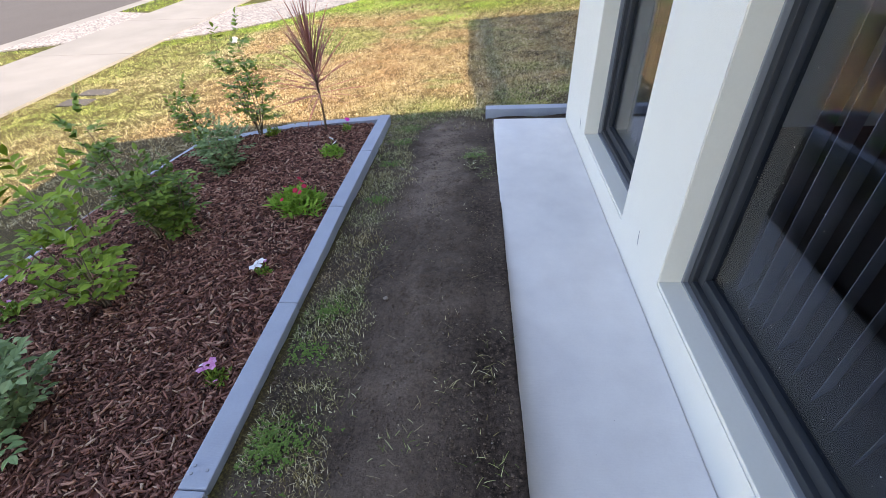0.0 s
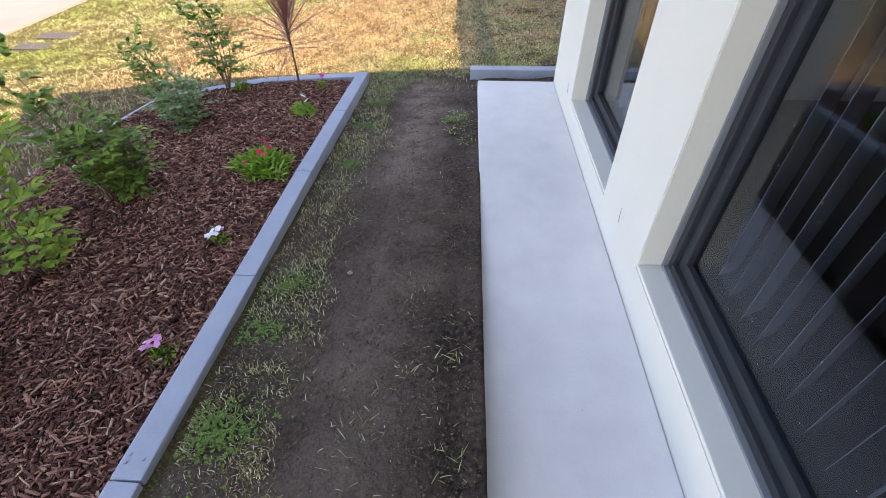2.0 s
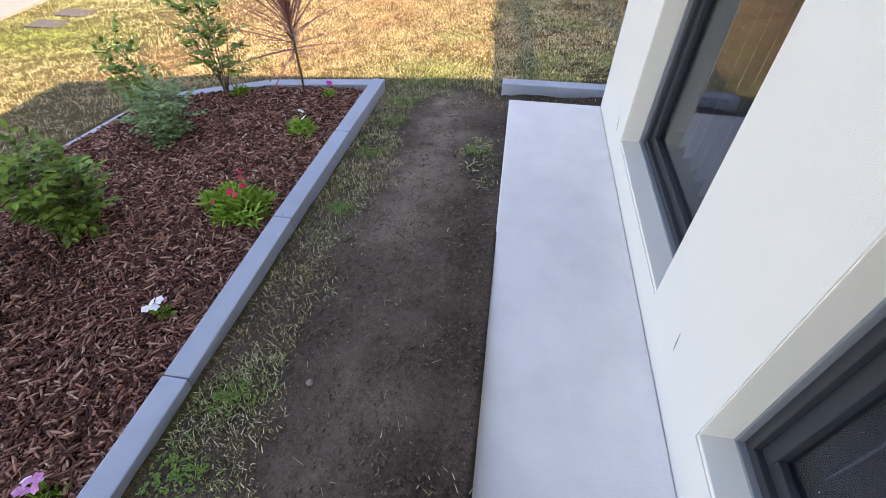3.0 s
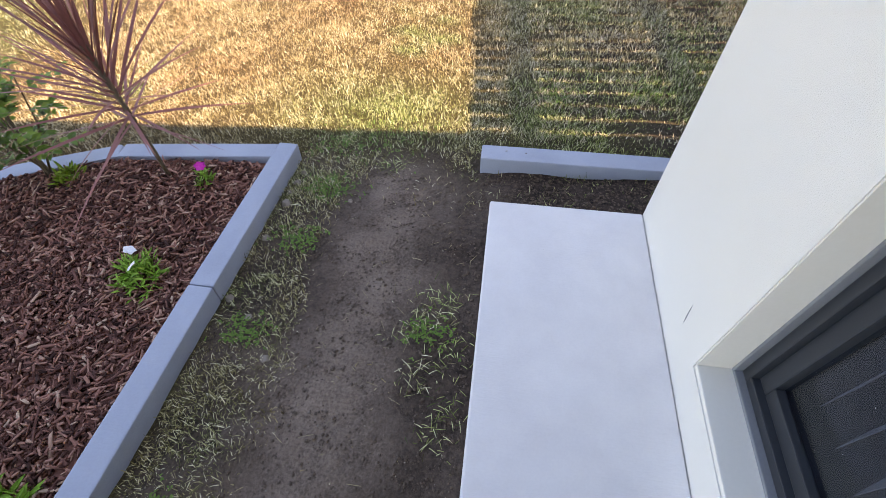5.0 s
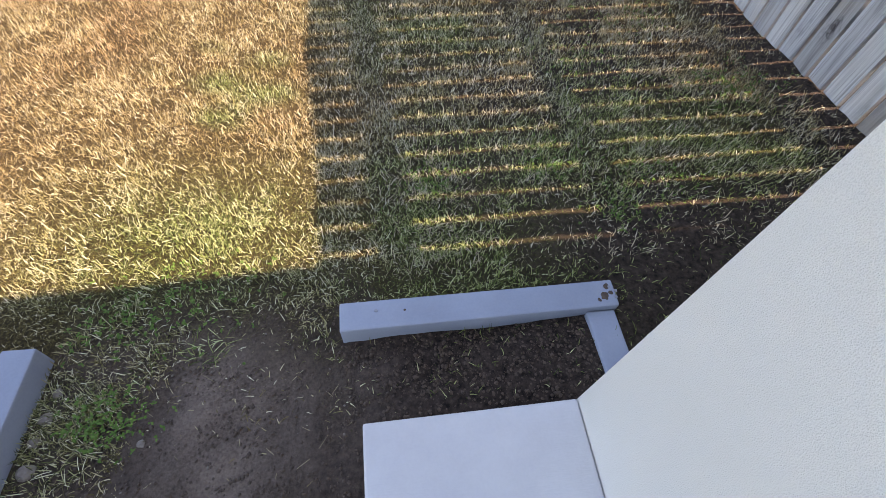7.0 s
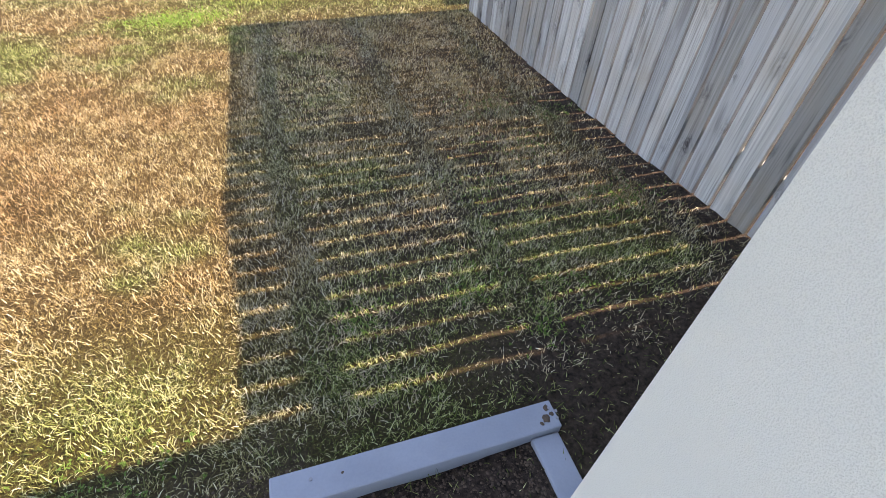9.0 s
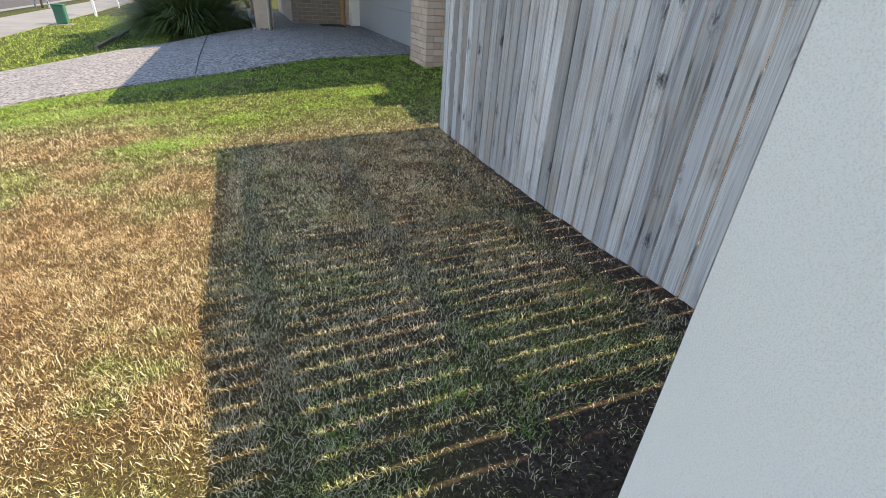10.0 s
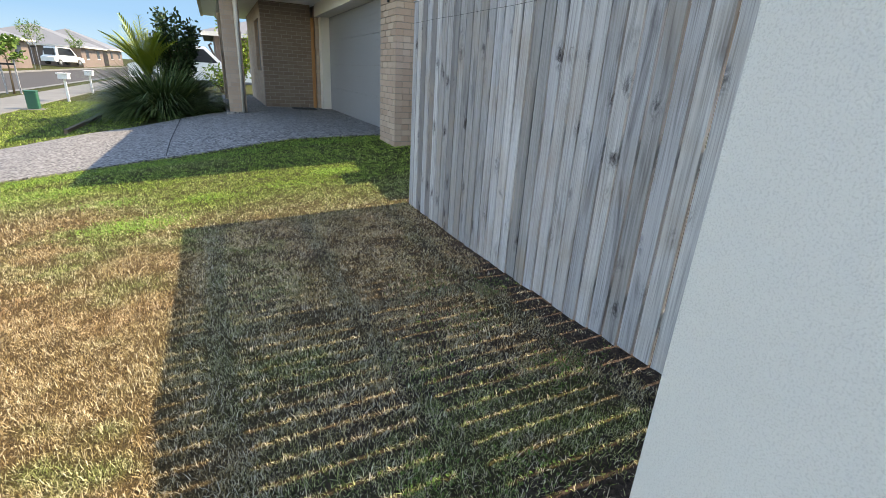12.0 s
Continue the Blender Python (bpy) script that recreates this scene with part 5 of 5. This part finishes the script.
# ---- verge planting by the driveway ----


def strap_bush(x, y, radius, tall, count, seed):
    thing = empty("strap_leaf_bush", (x, y, height(x, y)), "dense clump of dark green strap leaves beside the driveway", "bush")
    rng = random.Random(seed)
    f = Foliage()
    for k in range(count):
        r, a = radius * 0.55 * math.sqrt(rng.random()), rng.uniform(0, 6.283)
        way = Vector((math.cos(a) * (0.3 + 1.1 * r / radius), math.sin(a) * (0.3 + 1.1 * r / radius), rng.uniform(0.35, 1.4)))
        f.strap(Vector((r * math.cos(a), r * math.sin(a), 0)), way, tall * rng.uniform(0.55, 1.1), 0.030, rng.uniform(0.7, 2.0), 6)
    f.make("foliage", LEAF_STRAP, thing)


strap_bush(-0.85, 15.6, 0.9, 1.6, 2800, 61)
strap_bush(-0.55, 16.1, 0.75, 1.05, 900, 62)
strap_bush(-1.55, 16.0, 0.7, 0.85, 700, 63)


def palm(x, y, seed):
    thing = empty("young_palm", (x, y, height(x, y)), "young yellow-green palm behind the strap leaves", "palm")
    rng = random.Random(seed)
    part("trunk", tube(bmesh.new(), [(0, 0, -0.1), (0.02, 0, 0.5), (0, 0.02, 1.0)], [0.07, 0.06, 0.05], 8), BARK, thing, "", True)
    for k in range(30):
        f = Foliage()
        a = 137.5 * k
        rise = rng.uniform(1.8, 6.0)
        d = Vector((math.cos(radians(a)), math.sin(radians(a)), rise)).normalized()
        p, n = Vector((0, 0, 0.85)), 20
        length = rng.uniform(1.0, 1.5)
        points = []
        for j in range(n):
            points.append(p.copy())
            side = d.cross(Vector((0, 0, 1))).normalized()
            for sign in (-1, 1):
                f.strap(p, side * sign + d * 0.8 + Vector((0, 0, 0.2)), 0.38 * math.sin(math.pi * (0.15 + 0.8 * j / n)), 0.034, 0.5, 3)
            p = p + d * (length / n)
            d = (d + Vector((0, 0, -0.055))).normalized()
        frond = f.make("frond", LEAF_PALM, thing)
        part("rib", tube(bmesh.new(), points, 0.008, 5), LEAF_PALM, frond)


palm(-1.2, 16.9, 71)


def leafy_shrub(x, y, tall, wide, count, leaf, material, label, seed):
    thing = empty("leafy_shrub", (x, y, height(x, y)), label, "shrub")
    rng = random.Random(seed)
    f = Foliage()
    for k in range(9):
        a = 0.7 * k
        tip = Vector((wide * rng.uniform(0.2, 0.8) * math.cos(a), wide * rng.uniform(0.2, 0.8) * math.sin(a), tall * rng.uniform(0.6, 1.0)))
        part("branch", tube(bmesh.new(), [(0, 0, -0.05), tip * 0.5 + Vector((0, 0, 0.1)), tip], [0.03, 0.02, 0.006], 6), BARK, thing, "", True)
        for j in range(count // 9):
            s = 0.35 + 0.7 * rng.random()
            f.leaf(tip * s + rand_way(rng, -1) * rng.uniform(0.02, 0.24), rand_way(rng, -0.4), rand_way(rng, 0), leaf * rng.uniform(0.6, 1.3), leaf * 0.5)
    f.make("foliage", material, thing)


leafy_shrub(-0.55, 17.3, 2.3, 0.85, 4200, 0.11, LEAF_DEEP, "dark green leafy shrub behind the strap leaves", 81)
leafy_shrub(0.55, 22.5, 0.9, 0.8, 500, 0.12, LEAF_LIGHT, "light green garden shrub past the porch", 82)
leafy_shrub(1.2, 22.8, 2.6, 0.9, 1200, 0.12, LEAF_LIGHT, "tall green hedge shrub past the porch", 83)
edging = block("garden_edging", (-2.35, 13.6, -0.3), (-2.29, 16.8, -0.09), BARK)
edging.rotation_euler = (0, 0, 0)
tagged(edging, "low brown edging of the driveway garden", "edging", "", "structure")

# ---- along the street ----


def letterbox(x, y):
    z = height(x, y)
    t = empty("letterbox", (x, y, z), "white letterbox on a thin pale post", "letterbox", "letterboxes along the path")
    block("post", (-0.035, -0.035, -0.1), (0.035, 0.035, 0.78), WHITE, t, "", 0.004)
    bm = box(bmesh.new(), (-0.14, -0.21, 0.76), (0.14, 0.21, 0.93), 0.01)
    part("box", bm, WHITE, t)
    block("lid", (-0.17, -0.24, 0.93), (0.17, 0.24, 0.965), WHITE, t, "", 0.008)
    block("slot", (-0.146, -0.12, 0.86), (-0.139, 0.12, 0.89), DARK, t)


letterbox(-4.5, 24.0)
letterbox(-4.75, 29.3)
t = empty("service_pillar", (-4.6, 20.6, height(-4.6, 20.6)), "green plastic service pillar on the lawn", "utility box")
part("body", box(bmesh.new(), (-0.14, -0.12, 0.03), (0.14, 0.12, 0.50), 0.03), GREENPAINT, t)
block("lid", (-0.15, -0.13, 0.50), (0.15, 0.13, 0.54), GREENPAINT, t, "", 0.02)
block("base", (-0.26, -0.22, -0.05), (0.26, 0.22, 0.03), PATHWAY, t, "pale concrete base", 0.01)


def sapling(x, y, tall, seed, stakes=True):
    z = height(x, y)
    t = empty("street_tree", (x, y, z), "young street tree with an airy crown", "tree", "young street trees")
    rng = random.Random(seed)
    part("trunk", tube(bmesh.new(), [(0, 0, -0.05), (0.03, 0, tall * 0.4), (0, 0.02, tall * 0.8)], [0.04, 0.03, 0.012], 7), BARK, t, "", True)
    f = Foliage()
    for k in range(8):
        a = 2.4 * k
        b = Vector((0.0, 0.0, tall * (0.5 + 0.04 * k)))
        tip = b + Vector((math.cos(a) * tall * 0.22, math.sin(a) * tall * 0.22, tall * rng.uniform(0.1, 0.28)))
        part("limb", tube(bmesh.new(), [b, tip], [0.015, 0.006], 5), BARK, t)
        for j in range(80):
            f.leaf(b.lerp(tip, 0.35 + 0.7 * rng.random()) + rand_way(rng, -1) * tall * 0.09 * rng.random(), rand_way(rng, -0.4), rand_way(rng, 0), 0.15, 0.07)
    f.make("crown", LEAF_WEED, t)
    if stakes:
        for dx in (-0.22, 0.22):
            block("stake", (dx - 0.025, -0.025, -0.05), (dx + 0.025, 0.025, tall * 0.55), PINE, t)
        block("tie", (-0.22, -0.03, tall * 0.45), (0.22, -0.02, tall * 0.48), DARK, t)


sapling(-7.0, 27.5, 2.4, 91)
sapling(-15.9, 66, 4.6, 92)
sapling(-16.0, 84, 4.2, 93, False)


def street_house(x, y, sx, sy, wall, roof_rise, seed, label, base=0.0):
    t = empty("street_house", (x, y, base), label, "house", "houses across the street")
    part("wall", box(bmesh.new(), (-sx / 2, -sy / 2, -0.5), (sx / 2, sy / 2, wall)), GREY_BRICK, t, "brown brick wall")
    e, rise = 0.6, roof_rise
    a, b = sx / 2 + e, sy / 2 + e
    r = max(0.0, b - a) if b > a else 0.0
    s = max(0.0, a - b)
    sheet("roof", [(-a, -b, wall), (a, -b, wall), (a, b, wall), (-a, b, wall), (-s, -r, wall + rise), (s, r, wall + rise)],
          [(0, 1, 5, 4), (1, 2, 5), (2, 3, 4, 5), (3, 0, 4)] if s >= r else [(0, 1, 4), (1, 2, 5, 4), (2, 3, 5), (3, 0, 4, 5)], ROOF, t)
    block("fascia", (-a, -b - 0.05, wall - 0.2), (a, -b, wall), CREAM, t)
    block("fascia", (a, -b, wall - 0.2), (a + 0.05, b, wall), CREAM, t)
    for k in range(2):
        yy = -sy / 4 + k * sy / 2
        w = block("window", (sx / 2 - 0.05, yy - 0.9, 0.9), (sx / 2 + 0.03, yy + 0.9, 2.1), FRAME, t, "dark window")
        block("window_frame", (sx / 2 - 0.05, yy - 1.0, 0.8), (sx / 2 + 0.02, yy + 1.0, 0.9), WHITE, w)
    block("garage_door", (-sx / 2 + 1, -sy / 2 - 0.04, 0), (-sx / 2 + 5.5, -sy / 2 + 0.05, 2.1), GARAGE, t, "grey garage door")


street_house(-22.5, 64, 10, 13, 2.5, 1.9, 1, "brown brick house with a dark grey hip roof")
street_house(-22.5, 94, 13, 15, 2.5, 2.7, 2, "wide house with a grey hip roof across the street", -0.1)
street_house(-24, 120, 14, 16, 2.6, 3.2, 3, "far house with a grey hip roof")
street_house(6.5, 37, 12, 12, 2.6, 2.2, 4, "house with white eaves past the porch", 0.1)


def vehicle(x, y, turn, label, long=4.8, tall=1.9, tray=False):
    z = height(x, y) if y < 40 else -0.1
    t = empty("car", (x, y, z), label, "car", "parked white cars")
    t.rotation_euler = (0, 0, radians(turn))
    half, w = long / 2, 0.92
    # side outline, swept across
    outline = [(-half, 0.42), (-half, 0.95), (-half + 0.25, 1.05), (-half + (0.4 if not tray else 1.7), 1.1), (-half + (0.65 if not tray else 1.85), tall), (half - 1.9, tall), (half - 1.15, 1.12), (half - 0.15, 0.98), (half, 0.75), (half, 0.4)]
    bm = bmesh.new()
    rings = []
    for side, squeeze in ((-1, 1), (1, 1)):
        rings.append([bm.verts.new((px, side * (w if pz < 1.2 else w * 0.84), pz)) for px, pz in outline])
    n = len(outline)
    for k in range(n):
        j = (k + 1) % n
        bm.faces.new((rings[0][k], rings[0][j], rings[1][j], rings[1][k]))
    bm.faces.new(rings[0][::-1])
    bm.faces.new(rings[1])
    body = part("body", bm, WHITE, t, "white painted body")
    for side in (-1, 1):
        bm = bmesh.new()
        q = [(-half + (0.75 if not tray else 1.95), 1.2), (-half + (0.9 if not tray else 2.05), tall - 0.12), (half - 1.98, tall - 0.12), (half - 1.42, 1.2)]
        vs = [bm.verts.new((px, side * (w * (0.90 if pz > 1.5 else 0.985)) + side * 0.02, pz)) for px, pz in q]
        bm.faces.new(vs)
        bmesh.ops.solidify(bm, geom=bm.faces[:], thickness=0.02)
        part("side_window", bm, FRAME, body, "dark glass")
    block("tail_window", (-half + (0.40 if not tray else 1.60), -0.7, 1.2), (-half + (0.50 if not tray else 1.75), 0.7, tall - 0.2), FRAME, body, "dark glass", 0.02)
    for px in (-half + 0.85, half - 0.9):
        for side in (-1, 1):
            bm = bmesh.new()
            bmesh.ops.create_cone(bm, cap_ends=True, segments=18, radius1=0.36, radius2=0.36, depth=0.24, matrix=Matrix.Rotation(radians(90), 4, "X"))
            wheel = part("wheel", bm, DARK, t, "black tyre")
            wheel.location = (px, side * 0.82, 0.36)
            bm = bmesh.new()
            bmesh.ops.create_cone(bm, cap_ends=True, segments=12, radius1=0.2, radius2=0.18, depth=0.04, matrix=Matrix.Rotation(radians(90), 4, "X"))
            rim = part("rim", bm, STEEL, wheel)
            rim.location = (0, side * 0.125, 0)
    if tray:
        part("snorkel", tube(bmesh.new(), [(half - 1.3, 0.9, 1.05), (half - 1.55, 0.9, 1.6), (half - 1.75, 0.9, 2.05), (half - 1.6, 0.9, 2.12)], [0.05, 0.05, 0.05, 0.07], 8), DARK, t, "black air snorkel", True)
    return t


vehicle(-17.6, 84, 62, "white van parked across the street", 4.9, 2.2)
vehicle(-0.6, 29.5, 0, "white utility vehicle with a black snorkel", 5.1, 1.9, True)


# ---- distance ----


def build_backdrop():
    """Clear northern sky far behind the street."""
    n = Nodes("clear_sky", 1.0, 0, 0.0)
    t = n.t
    sep = t.nodes.new("ShaderNodeSeparateXYZ")
    n.put(sep.inputs[0], n.world_place())
    grad = n.ramp(n.maths("DIVIDE", sep.outputs[2], 260.0), (0.0, (0.17, 0.26, 0.34)), (0.25, (0.10, 0.20, 0.335)), (1.0, (0.055, 0.14, 0.31)))
    glow = t.nodes.new("ShaderNodeEmission")
    n.put(glow.inputs["Color"], grad)
    t.links.new(glow.outputs[0], t.nodes["Material Output"].inputs["Surface"])
    verts = []
    steps = 24
    for k in range(steps + 1):
        a = radians(-75 + 110 * k / steps)
        verts += [(900 * math.sin(a), 900 * math.cos(a), -20), (900 * math.sin(a), 900 * math.cos(a), 260)]
    ob = sheet("backdrop", verts, [(2 * k, 2 * k + 2, 2 * k + 3, 2 * k + 1) for k in range(steps)], n.m)
    tagged(ob, "clear pale blue sky behind the far houses", "sky", "", "structure")


build_backdrop()
